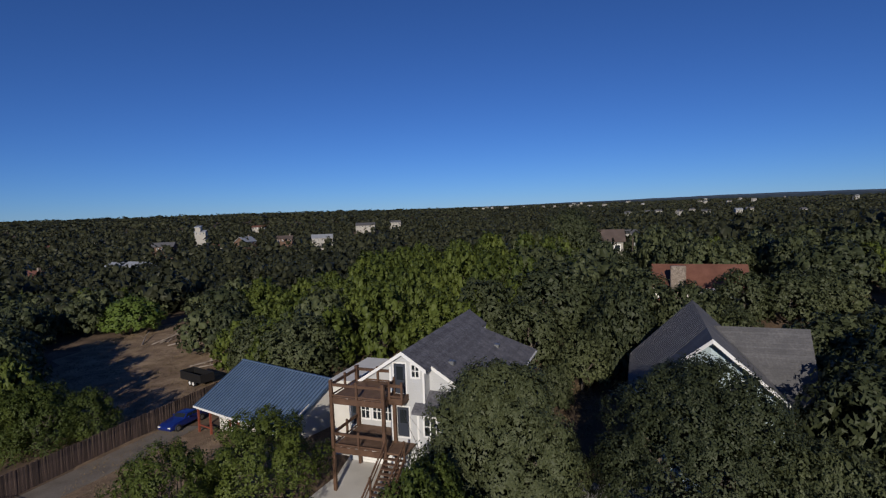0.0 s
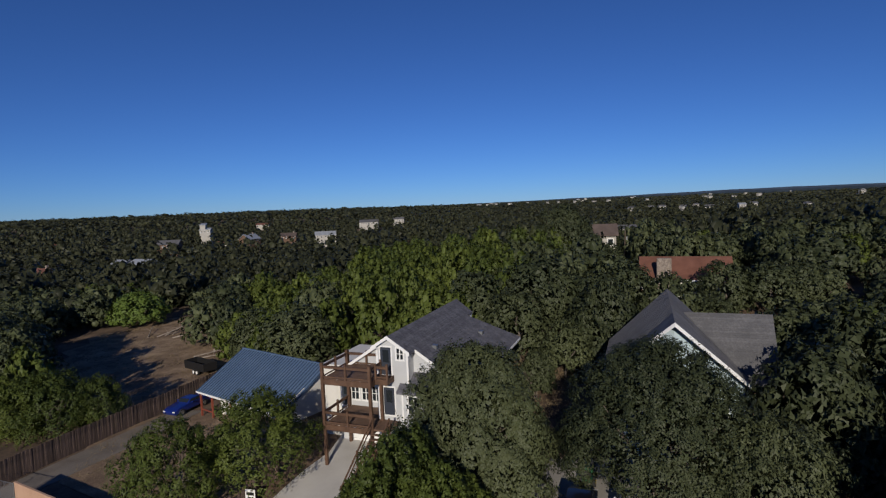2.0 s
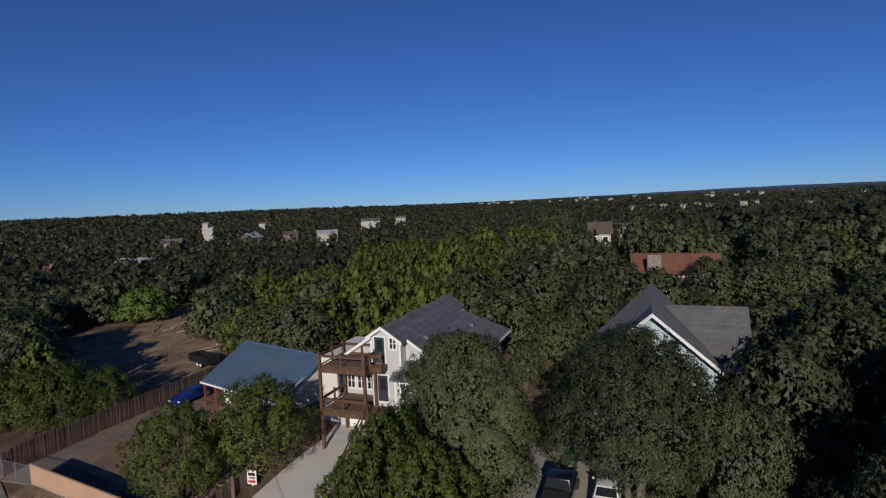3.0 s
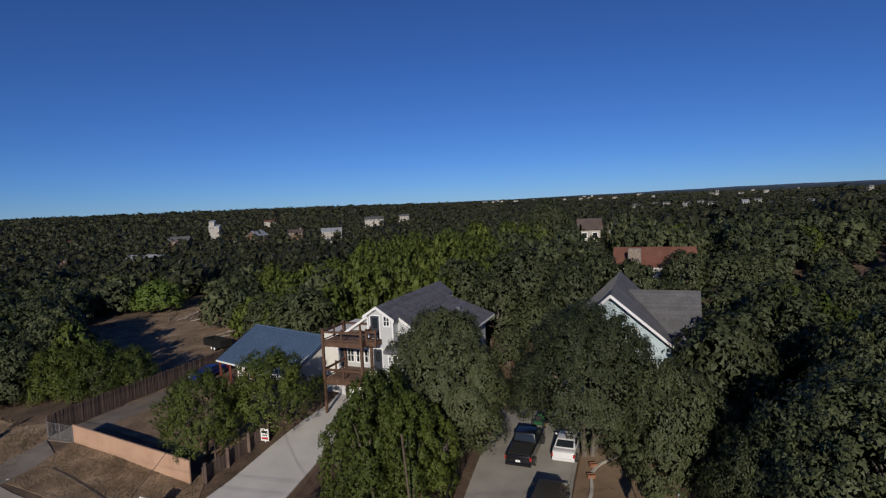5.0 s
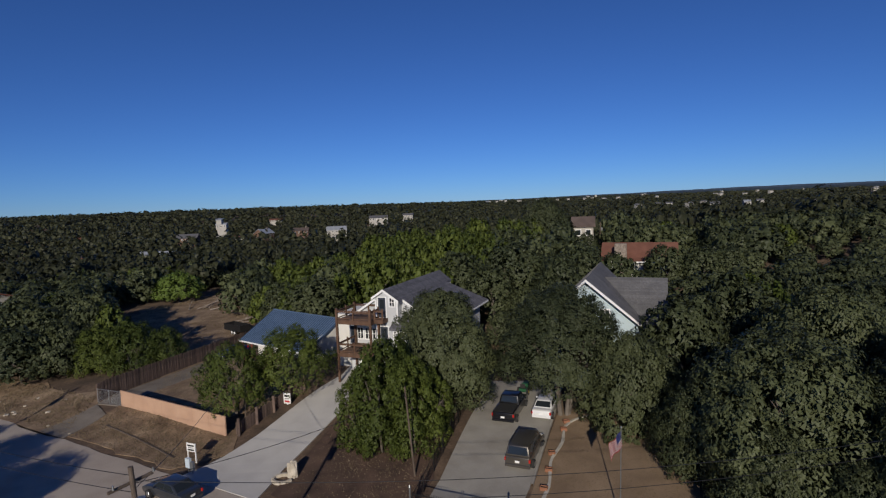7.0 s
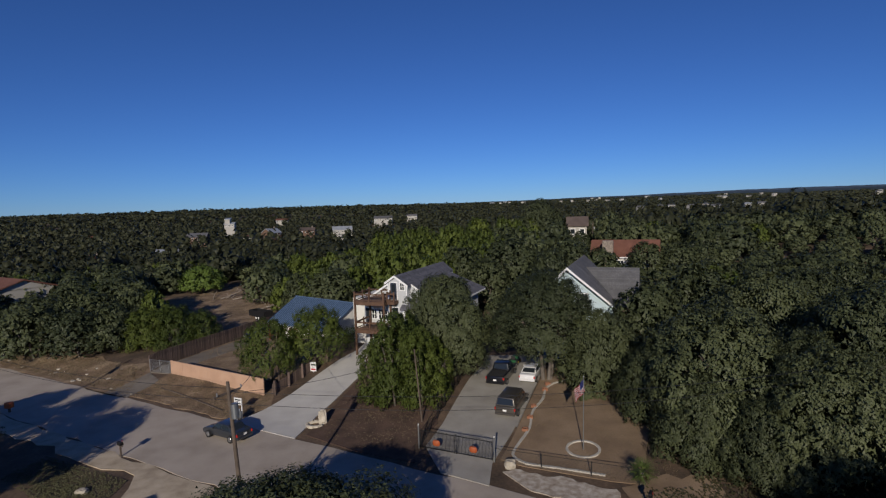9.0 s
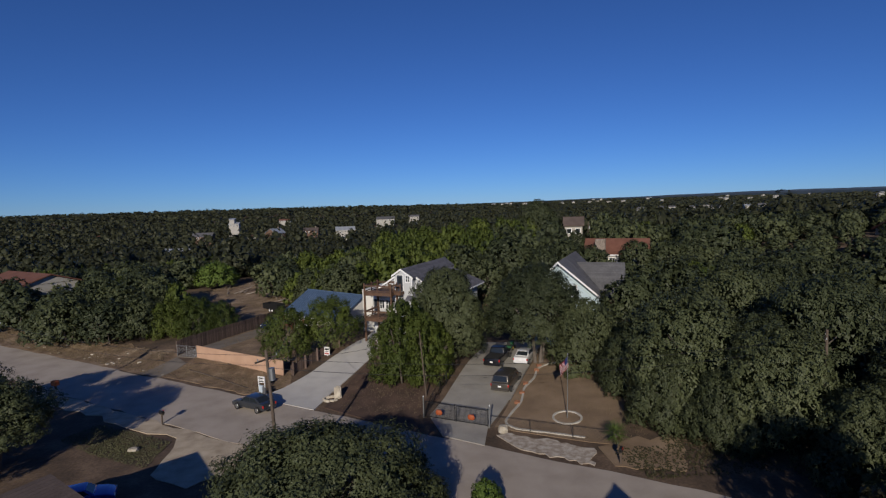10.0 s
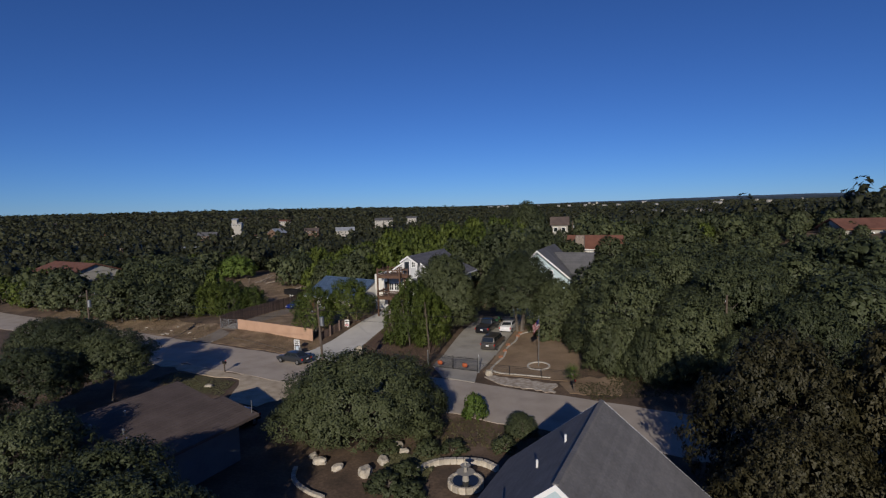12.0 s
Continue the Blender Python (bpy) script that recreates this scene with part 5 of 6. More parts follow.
def wire_fence(name, pts, high, label, posts=2.6, mat=STEEL, mesh=0.22, r=0.035):
    """Posts, a top rail and crossing wires along the points."""
    t = thing(name, pose(0, 0, 0), label, "fence")
    for (xa, ya), (xb, yb) in zip(pts, pts[1:]):
        L = math.hypot(xb - xa, yb - ya)
        n = max(1, round(L / posts))
        for i in range(n + 1):
            x, y = xa + (xb - xa) * i / n, ya + (yb - ya) * i / n
            bm = bmesh.new()
            rod(bm, (x, y, gz(x, y) - 0.2), (x, y, gz(x, y) + high + 0.06), r, r, 8)
            part("post", bm, mat, t)
            if i < n:
                x1, y1 = xa + (xb - xa) * (i + 1) / n, ya + (yb - ya) * (i + 1) / n
                bm = bmesh.new()
                rod(bm, (x, y, gz(x, y) + high), (x1, y1, gz(x1, y1) + high), 0.022, 0.022, 6)
                part("top_rail", bm, mat, t)
                bm = bmesh.new()
                k = int(L / n / mesh)
                for j in range(-int(high / mesh), k + 1):
                    for s in (0, 1):
                        p0, p1 = (j * mesh, 0.05), (j * mesh + high, high)
                        q0 = max(0.0, -p0[0]), min(high, (k * mesh) - p0[0])
                        if q0[1] <= q0[0]:
                            continue
                        f0, f1 = (p0[0] + q0[0]) / (k * mesh), (p0[0] + q0[1]) / (k * mesh)
                        if s:
                            f0, f1 = 1 - f0, 1 - f1
                        a = (x + (x1 - x) * f0, y + (y1 - y) * f0)
                        b = (x + (x1 - x) * f1, y + (y1 - y) * f1)
                        rod(bm, (*a, gz(*a) + q0[0]), (*b, gz(*b) + q0[1]), 0.005, 0.005, 3)
                part("wire_mesh", bm, mat, t)
    return t


wire_fence("chain_link_gate", [(-33.5, 35.7), (-30.3, 34.45)], 1.5, "double chain-link gate on steel posts", 1.5)
wire_fence("chain_link_fence", [(1.15, 15.2), (4.2, 27), (6.9, 37)], 1.25, "dark chain-link fence along the old driveway", 2.6, BLACK_IRON)
wire_fence("chain_link_fence", [(7.1, 12.5), (17.3, 8.7)], 1.1, "low chain-link fence before the lawn", 3.4, BLACK_IRON, 0.3)

GT = thing("iron_gate", pose(1.15, 15.0, 0.1, 0, 0, math.degrees(math.atan2(-2.5, 5.85))), "black iron double driveway gate, closed", "gate")
LG = 6.36
for s in (0, 1):
    lf = new("gate_leaf")
    lf.parent = GT
    lf.location = (s * LG / 2 + 0.04, 0, 0)
    W = LG / 2 - 0.08
    bm = bmesh.new()
    for z in (0.12, 1.5):
        box(bm, 0, W, -0.025, 0.025, z, z + 0.05)
    for u in (0, W - 0.05):
        box(bm, u, u + 0.05, -0.025, 0.025, 0.06, 1.68)
    part("gate_frame", bm, BLACK_IRON, lf)
    for k in range(1, 26):
        u = W * k / 26
        up = 1.52 + 0.2 * math.sin(math.pi * u / W)
        boxed("bar", BLACK_IRON, lf, u - 0.011, u + 0.011, -0.011, 0.011, 0.14, up)
for u in (-0.1, LG + 0.1):
    bm = bmesh.new()
    rod(bm, (u, 0, -0.2), (u, 0, 1.95), 0.06, 0.06, 10)
    rod(bm, (u, 0, 1.95), (u, 0, 2.07), 0.09, 0.03, 10)
    part("gate_post", bm, STEEL, GT, "steel gate post with a cap")
PUMPKIN = plain("pumpkin_orange", (0.34, 0.075, 0.02), 0.6)
for u in (1.55, 4.75):
    p = thing("pumpkin_decoration", GT.matrix_basis @ pose(u, -0.12, 0.72), "orange pumpkin decoration hung on the gate", "decoration", "pumpkins on the gate")
    bm = bmesh.new()
    for k in range(8):
        a = k * math.pi / 4
        r = bmesh.ops.create_uvsphere(bm, u_segments=8, v_segments=6, radius=0.17)
        bmesh.ops.transform(bm, matrix=Matrix.Translation((math.cos(a) * 0.17, math.sin(a) * 0.06, 0)) @ Matrix.Diagonal((1, 0.6, 1.45, 1)), verts=r["verts"])
    part("pumpkin", bm, PUMPKIN, p)
    bm = bmesh.new()
    rod(bm, (0, 0, 0.2), (0.03, 0, 0.36), 0.03, 0.02)
    part("stem", bm, BARK, p)


# ---- borders, flag and street furniture ----
def kerb_line(name, pts, w, h, mat, label, closed=False):
    """A low border of stones along a curve; each stone is a part."""
    t = thing(name, pose(0, 0, 0), label, "border")
    pts = pts + pts[:1] if closed else pts
    fine = []
    for i in range(len(pts) - 1):
        p0, p1, p2, p3 = (Vector(pts[max(0, min(len(pts) - 1, j))]) for j in (i - 1, i, i + 1, i + 2))
        for k in range(10):
            s = k / 10
            fine.append(0.5 * (2 * p1 + (p2 - p0) * s + (2 * p0 - 5 * p1 + 4 * p2 - p3) * s * s + (3 * p1 - p0 - 3 * p2 + p3) * s ** 3))
    fine.append(Vector(pts[-1]))
    rnd = random.Random(3)
    last = fine[0]
    for p in fine[1:]:
        d = p - last
        if d.length < 0.42:
            continue
        mid = (p + last) / 2
        o = boxed("stone", mat, t, -d.length / 2 + 0.01, d.length / 2 - 0.01, -w / 2, w / 2, -0.1, h, 0.025)
        o.matrix_local = pose(mid.x, mid.y, gz(mid.x, mid.y) + 0.05, rnd.uniform(-4, 4), rnd.uniform(-3, 3), math.degrees(math.atan2(d.y, d.x)) + rnd.uniform(-4, 4))
        last = p
    return t


def edging(name, pts, w, h, mat, label, closed=False):
    """A continuous low border swept along a curve, a little uneven."""
    pts = pts + pts[:1] if closed else pts
    fine = []
    for i in range(len(pts) - 1):
        q = [Vector(pts[(j % (len(pts) - 1)) if closed else max(0, min(len(pts) - 1, j))]) for j in (i - 1, i, i + 1, i + 2)]
        for k in range(8):
            s = k / 8
            fine.append(0.5 * (2 * q[1] + (q[2] - q[0]) * s + (2 * q[0] - 5 * q[1] + 4 * q[2] - q[3]) * s * s + (3 * q[1] - q[0] - 3 * q[2] + q[3]) * s ** 3))
    if not closed:
        fine.append(Vector(pts[-1]))
    rnd = random.Random(6)
    bm = bmesh.new()
    rings = []
    n = len(fine)
    for i, p in enumerate(fine):
        a, b = fine[(i - 1) % n if closed else max(0, i - 1)], fine[(i + 1) % n if closed else min(n - 1, i + 1)]
        d = (b - a).normalized()
        s = Vector((-d.y, d.x)) * (w / 2) * rnd.uniform(0.85, 1.15)
        z = gz(p.x, p.y) + 0.05
        top = z + h * rnd.uniform(0.85, 1.1)
        rings.append([bm.verts.new(v) for v in ((p.x - s.x, p.y - s.y, z - 0.1), (p.x - s.x * 0.85, p.y - s.y * 0.85, top), (p.x + s.x * 0.85, p.y + s.y * 0.85, top), (p.x + s.x, p.y + s.y, z - 0.1))])
    for i in range(n if closed else n - 1):
        a, b = rings[i], rings[(i + 1) % n]
        for k in range(3):
            bm.faces.new((a[k], a[k + 1], b[k + 1], b[k]))
    bmesh.ops.recalc_face_normals(bm, faces=bm.faces)
    return tagged(part(name, bm, mat), label, "border")


PALE_EDGE = material("pale_concrete_edging", [(0.34, 0.31, 0.27), (0.43, 0.40, 0.35), (0.5, 0.47, 0.42)], 1.5, 14, 0.9, 0.3)
edging("stone_border", [(20.3, 32.0), (19.3, 30.6), (17.4, 28.4), (14.8, 27.4), (13.2, 25.9), (12.4, 23.2), (11.1, 20.7), (10.4, 17.6), (9.0, 14.6), (8.6, 13.2), (9.3, 12.1), (10.4, 11.6), (12.2, 11.0), (14.9, 9.95)], 0.24, 0.1, PALE_EDGE, "winding pale stone border round the lawn")
edging("stone_ring", [(14.15 + 1.25 * math.cos(k * 0.628), 13.75 + 1.25 * math.sin(k * 0.628)) for k in range(10)], 0.22, 0.1, PALE_EDGE, "pale concrete ring round the flagpole", True)
edging("concrete_edge", [(9.25, 17.8), (11.7, 25.4), (14.0, 32.6)], 0.22, 0.12, OLD_CONCRETE, "concrete edging along the driveway")
edging("timber_edging", [(-29.3, 30.6), (-24.5, 27.6), (-19.3, 24.0)], 0.16, 0.09, POLE_WOOD, "dark timber edging across the sloping verge")
kerb_line("low_stone_wall", [(1.6, -12.2), (2.2, -10.6), (3.4, -9.7), (5.0, -9.6), (6.6, -9.9), (7.6, -10.9)], 0.4, 0.36, STONE, "low curved wall of pale limestone blocks")
kerb_line("stone_border", [(-7.4, -10.2), (-7.0, -12.0), (-5.6, -13.6), (-4.0, -14.6)], 0.3, 0.16, STONE, "border of small rough stones round the bed")

FP = thing("flagpole", pose(14.15, 13.75, 0.3), "slim pale flagpole with a striped flag on the lawn", "flagpole")
bm = bmesh.new()
rod(bm, (0, 0, -0.2), (0.1, 0, 5.9), 0.045, 0.025, 10)
part("pole", bm, STEEL, FP)
bm = bmesh.new()
bmesh.ops.create_uvsphere(bm, u_segments=12, v_segments=8, radius=0.07, matrix=Matrix.Translation((0.1, 0, 5.95)))
part("finial", bm, STEEL, FP)
FLAG_RED, FLAG_WHITE, FLAG_BLUE = plain("flag_red", (0.42, 0.03, 0.04), 0.8), plain("flag_white", (0.66, 0.64, 0.64), 0.8), plain("flag_blue", (0.03, 0.04, 0.17), 0.8)


def flag_point(a, b):
    """a along the fly, b down the hoist, both 0 to 1: a flag that hangs in folds."""
    return Vector((0.08 - a * 0.75 + 0.1 * b, 0.12 * math.sin(a * 9 + b * 2) * (0.3 + a), 5.7 - b * 0.95 - a * 0.85))


for k in range(13):
    a0 = 0.42 if k < 7 else 0.0
    bm = bmesh.new()
    row = [[bm.verts.new(flag_point(a0 + (1 - a0) * i / 14, (k + j) / 13)) for i in range(15)] for j in (0, 1)]
    for i in range(14):
        bm.faces.new((row[0][i], row[0][i + 1], row[1][i + 1], row[1][i]))
    bmesh.ops.solidify(bm, geom=bm.faces[:], thickness=0.006)
    part("flag_stripe", bm, FLAG_RED if k % 2 == 0 else FLAG_WHITE, FP)
bm = bmesh.new()
row = [[bm.verts.new(flag_point(0.42 * i / 8, 7 / 13 * j / 6)) for i in range(9)] for j in range(7)]
for j in range(6):
    for i in range(8):
        bm.faces.new((row[j][i], row[j][i + 1], row[j + 1][i + 1], row[j + 1][i]))
bmesh.ops.solidify(bm, geom=bm.faces[:], thickness=0.006)
part("flag_canton", bm, FLAG_BLUE, FP)


def utility_pole(x, y, top, label, lean=0.0, arm=True, drum=False, r=0.14):
    t = thing("utility_pole", pose(x, y, gz(x, y), 0, lean, 0), label, "utility pole")
    h = top - gz(x, y)
    bm = bmesh.new()
    rod(bm, (0, 0, -0.3), (0, 0, h), r, r * 0.7, 12)
    part("pole", bm, POLE_WOOD, t)
    if arm:
        boxed("crossarm", POLE_WOOD, t, -0.9, 0.9, 0.08, 0.18, h - 0.75, h - 0.63, 0.01, m=Matrix.Rotation(radians(60), 4, "Z"))
        for k in (-0.8, 0.8):
            bm = bmesh.new()
            rod(bm, (k * 0.5, k * 0.87 + 0.1, h - 0.63), (k * 0.5, k * 0.87 + 0.1, h - 0.45), 0.05, 0.035)
            part("insulator", bm, STEEL, t)
    if drum:
        bm = bmesh.new()
        rod(bm, (0.3, -0.15, h - 2.1), (0.3, -0.15, h - 1.25), 0.22, 0.22, 14)
        part("transformer", bm, STEEL, t, "grey drum transformer")
    return t


utility_pole(-8.0, 1.9, 10.3, "brown timber utility pole beside the street", -3.0, drum=True)
utility_pole(-41.2, 16.4, 10.0, "timber utility pole beside the street", -1.0, drum=True)
utility_pole(1.0, 19.4, 7.2, "short brown timber pole behind the gate", -4.0, arm=False, r=0.08)
utility_pole(37.2, 107.5, 14.4, "weathered pole with a transformer by the red roof", 2, drum=True)
utility_pole(-15.6, 30.0, 7.0, "thin service pole behind the tan wall", 0, arm=False, r=0.08)
utility_pole(33.0, 8.0, 9.4, "pole with white insulators among the oaks", 0, drum=False)


def cable(a, b, sag, r=0.014):
    a, b = Vector(a), Vector(b)
    cu = bpy.data.curves.new("cable", "CURVE")
    cu.dimensions, cu.bevel_depth, cu.bevel_resolution = "3D", r, 1
    sp = cu.splines.new("POLY")
    sp.points.add(20)
    for i in range(21):
        k = i / 20
        p = a.lerp(b, k) - Vector((0, 0, sag * 4 * k * (1 - k)))
        sp.points[i].co = (*p, 1)
    cu.materials.append(BLACK_IRON)
    return tagged(new("power_cable", cu), "thin dark overhead power cable", "cable", "overhead cables")


cable((-8.4, 1.9, 9.9), (-41.1, 16.6, 9.6), 0.8)
cable((-8.4, 1.9, 9.2), (-41.1, 16.6, 9.0), 0.9)
cable((-8.4, 1.9, 9.6), (1.3, 19.4, 7.0), 0.5)
cable((-8.4, 1.9, 9.7), (33.0, 8.0, 9.0), 1.2)
cable((-8.4, 1.9, 9.0), (33.0, 8.0, 8.4), 1.4)
cable((1.3, 19.4, 7.0), (-4.0, 38.0, 8.4), 0.5)
cable((-41.1, 16.6, 9.4), (-75.0, 34.0, 9.0), 0.8)
cable((-8.4, 1.9, 9.4), (-15.6, 30.0, 6.9), 0.7)


def sign(x, y, w, h, z, turn, label, posts):
    t = thing("yard_sign", pose(x, y, gz(x, y), 0, 0, turn), label, "sign")
    boxed("panel", WHITE, t, -w / 2, w / 2, -0.02, 0.02, z, z + h, 0.005)
    boxed("bar", FLAG_RED if posts == 1 else BLACK_IRON, t, -w * 0.38, w * 0.38, -0.026, -0.021, z + h * 0.12, z + h * 0.3)
    boxed("bar", BLACK_IRON, t, -w * 0.38, w * 0.38, -0.026, -0.021, z + h * 0.62, z + h * 0.82)
    boxed("bar", BLACK_IRON, t, -w * 0.3, w * 0.3, -0.026, -0.021, z + h * 0.42, z + h * 0.5)
    for u in ((-w / 2 + 0.04, w / 2 - 0.04) if posts == 2 else (0,)):
        boxed("sign_post", WHITE, t, u - 0.04, u + 0.04, 0.022, 0.1, -0.2, z + h * (0.98 if posts == 2 else 0.2))
    return t


sign(-12.3, 32.0, 0.75, 1.05, 0.15, -14, "white property sign with unreadable lines beside the driveway", 1)
sign(-17.4, 23.2, 0.9, 0.7, 0.95, -20, "white board sign on two white posts at the street", 2)
ub = thing("utility_cabinet", pose(-16.6, 21.4, gz(-16.6, 21.4), 0, 0, -27), "pale utility boxes on a frame at the street", "cabinet")
boxed("box", plain("pale_blue_box_paint", (0.5, 0.58, 0.66), 0.5), ub, -0.45, 0.05, -0.12, 0.12, 0.5, 1.25, 0.02)
boxed("box", STEEL, ub, 0.1, 0.42, -0.12, 0.12, 0.35, 1.05, 0.02)
boxed("leg", STEEL, ub, -0.24, -0.18, -0.03, 0.03, -0.2, 0.5)
boxed("leg", STEEL, ub, 0.22, 0.28, -0.03, 0.03, -0.2, 0.35)


def mailbox(x, y, turn, label):
    t = thing("mailbox", pose(x, y, gz(x, y), 0, 0, turn), label, "mailbox")
    boxed("post", POLE_WOOD, t, -0.06, 0.06, -0.06, 0.06, -0.2, 1.05)
    bm = bmesh.new()
    box(bm, -0.13, 0.13, -0.28, 0.28, 1.05, 1.2)
    rod(bm, (0, -0.28, 1.2), (0, 0.28, 1.2), 0.13, 0.13, 14)
    part("box", bm, BLACK_IRON, t)
    boxed("arm", POLE_WOOD, t, -0.05, 0.05, -0.35, 0.35, 0.96, 1.04)
    boxed("flag", RED_LENS, t, 0.135, 0.15, -0.1, 0.0, 1.2, 1.38)


mailbox(-23.6, 14.4, 60, "dark mailbox on a wooden post at the street")
mailbox(16.6, 5.6, -27, "dark mailbox on a post before the lawn")


def boulder(x, y, sx, sy, sz, seed, label, lift=0.0, group="", turn=0):
    bm = bmesh.new()
    bmesh.ops.create_icosphere(bm, subdivisions=3, radius=1)
    for v in bm.verts:
        k = 1 + 0.3 * noise.noise(v.co * 1.4 + Vector((seed * 7.3, 0, 0))) + 0.1 * noise.noise(v.co * 4 + Vector((seed, 3, 0)))
        v.co = Vector((max(-0.8, min(0.8, v.co.x)), max(-0.8, min(0.8, v.co.y)), max(-0.8, min(0.75, v.co.z)))) * k
        v.co = Vector((v.co.x * sx, v.co.y * sy, v.co.z * sz))
    o = tagged(part("boulder", bm, STONE), label, "boulder", group)
    o.matrix_world = pose(x, y, gz(x, y) + sz * 0.45 + lift, 0, 0, turn)
    return o


boulder(-8.3, 20.4, 0.45, 0.35, 1.0, 1, "upright pale limestone block in the mulch")
kerb_line("stone_ring", [(-8.9 + 0.8 * math.cos(k * 0.9), 20.0 + 0.6 * math.sin(k * 0.9)) for k in range(7)], 0.22, 0.2, STONE, "small ring of pale stones in the mulch", True)
boulder(8.2, 11.6, 0.5, 0.4, 0.5, 2, "pale limestone block beside the driveway")
for i, (x, y, s) in enumerate([(-5.8, -9.4, 0.6), (-4.2, -10.4, 0.5), (-2.0, -11.2, 0.75), (-0.9, -9.4, 0.6), (-0.3, -6.8, 0.65), (0.5, -7.8, 0.45), (-6.6, -8.4, 0.4)]):
    boulder(x, y, s, s * 0.7, s * 0.6, 10 + i, "pale weathered boulder under the oak", 0, "boulders under the oak", i * 40)
rs = random.Random(9)
for i in range(26):
    k = rs.random()
    x = -62 + 34 * k
    y = far_edge(x) + rs.uniform(0.8, 6)
    s = rs.uniform(0.12, 0.35)
    boulder(x, y, s, s * 0.8, s * 0.5, 40 + i, "small pale stone on the dusty verge", 0, "stones on the verge", rs.uniform(0, 180))
boulder(-22.9, 8.8, 0.5, 0.35, 0.25, 80, "flat pale stone on the grass")

FT = thing("fountain", pose(5.3, -12.9, gz(5.3, -12.9)) @ Matrix.Scale(0.85, 4), "tiered grey stone garden fountain in a round basin", "fountain")
bm = bmesh.new()
for r0, r1, z0, z1 in ((1.25, 1.3, 0, 0.45), (0.3, 0.22, 0.45, 1.0), (0.25, 0.75, 1.0, 1.2), (0.16, 0.12, 1.2, 1.6), (0.12, 0.42, 1.6, 1.75), (0.1, 0.04, 1.75, 2.1)):
    rod(bm, (0, 0, z0), (0, 0, z1), r0, r1, 24)
part("basin", bm, OLD_CONCRETE, FT)
bm = bmesh.new()
rod(bm, (0, 0, 0.451), (0, 0, 0.47), 1.08, 1.08, 24)
part("water", bm, GLASS, FT)
for k in range(14):
    a = k * 6.283 / 14
    o = boxed("basin_stone", STONE, FT, -0.29, 0.29, -0.12, 0.12, 0, 0.55, 0.03)
    o.matrix_local = pose(1.34 * math.cos(a), 1.34 * math.sin(a), 0, 0, 0, math.degrees(a) + 90)
ORP = thing("newspaper_post", pose(-42, 24.8, gz(-42, 24.8)), "orange box on a short post at the street", "post")
boxed("box", ORANGE, ORP, -0.35, 0.35, -0.3, 0.3, 0.5, 1.1, 0.08)
boxed("post", POLE_WOOD, ORP, -0.08, 0.08, -0.08, 0.08, -0.2, 0.5)

# palms: one beside the lawn, two on the rise far off
PALM = leaf_material("palm_leaves", (0.05, 0.08, 0.02), (0.14, 0.18, 0.05))


def palm(name, x, y, foot, stem, size, label):
    """A fan palm: a stem with a head of green fans and a ruff of dry ones."""
    t = thing(name, pose(x, y, foot), label, "palm")
    bm = bmesh.new()
    rod(bm, (0, 0, -0.2), (0, 0, stem), 0.2 * size, 0.15 * size, 10)
    part("trunk", bm, BARK, t)
    for k in range(34):
        dry = k >= 22
        a, e = k * 2.4, (radians(74 - k * 4.4) if not dry else radians(-40 - (k % 5) * 6))
        d = Vector((math.cos(a) * math.cos(e), math.sin(a) * math.cos(e), math.sin(e)))
        s = Vector((-math.sin(a), math.cos(a), 0))
        L = (1.2 if not dry else 0.85) * size
        top = Vector((0, 0, stem))
        bm = bmesh.new()
        for j in range(-5, 6):
            tip = top + (d + s * j * 0.17 - Vector((0, 0, 0.02 * j * j))).normalized() * L
            b0 = top + d * L * 0.35
            bm.faces.new([bm.verts.new(b0 + s * size * 0.03 * (j - 1)), bm.verts.new(b0 + s * size * 0.03 * (j + 1)), bm.verts.new(tip)])
        rod(bm, top - Vector((0, 0, 0.05)), top + d * L * 0.36, 0.02 * size, 0.012 * size, 4)
        part("frond", bm, RUSTY if dry else PALM, t)


palm("small_palm", 17.0, 8.4, gz(17.0, 8.4), 1.1, 1.0, "small palm with a ruff of dry fronds by the fence")
palm("fan_palm", 99, 82, gz(99, 82), 17.6 - gz(99, 82), 1.6, "tall fan palm standing over the far roof")
palm("fan_palm", 94.5, 82, gz(94.5, 82), 16.9 - gz(94.5, 82), 1.4, "pale green fan palm beside a taller one")


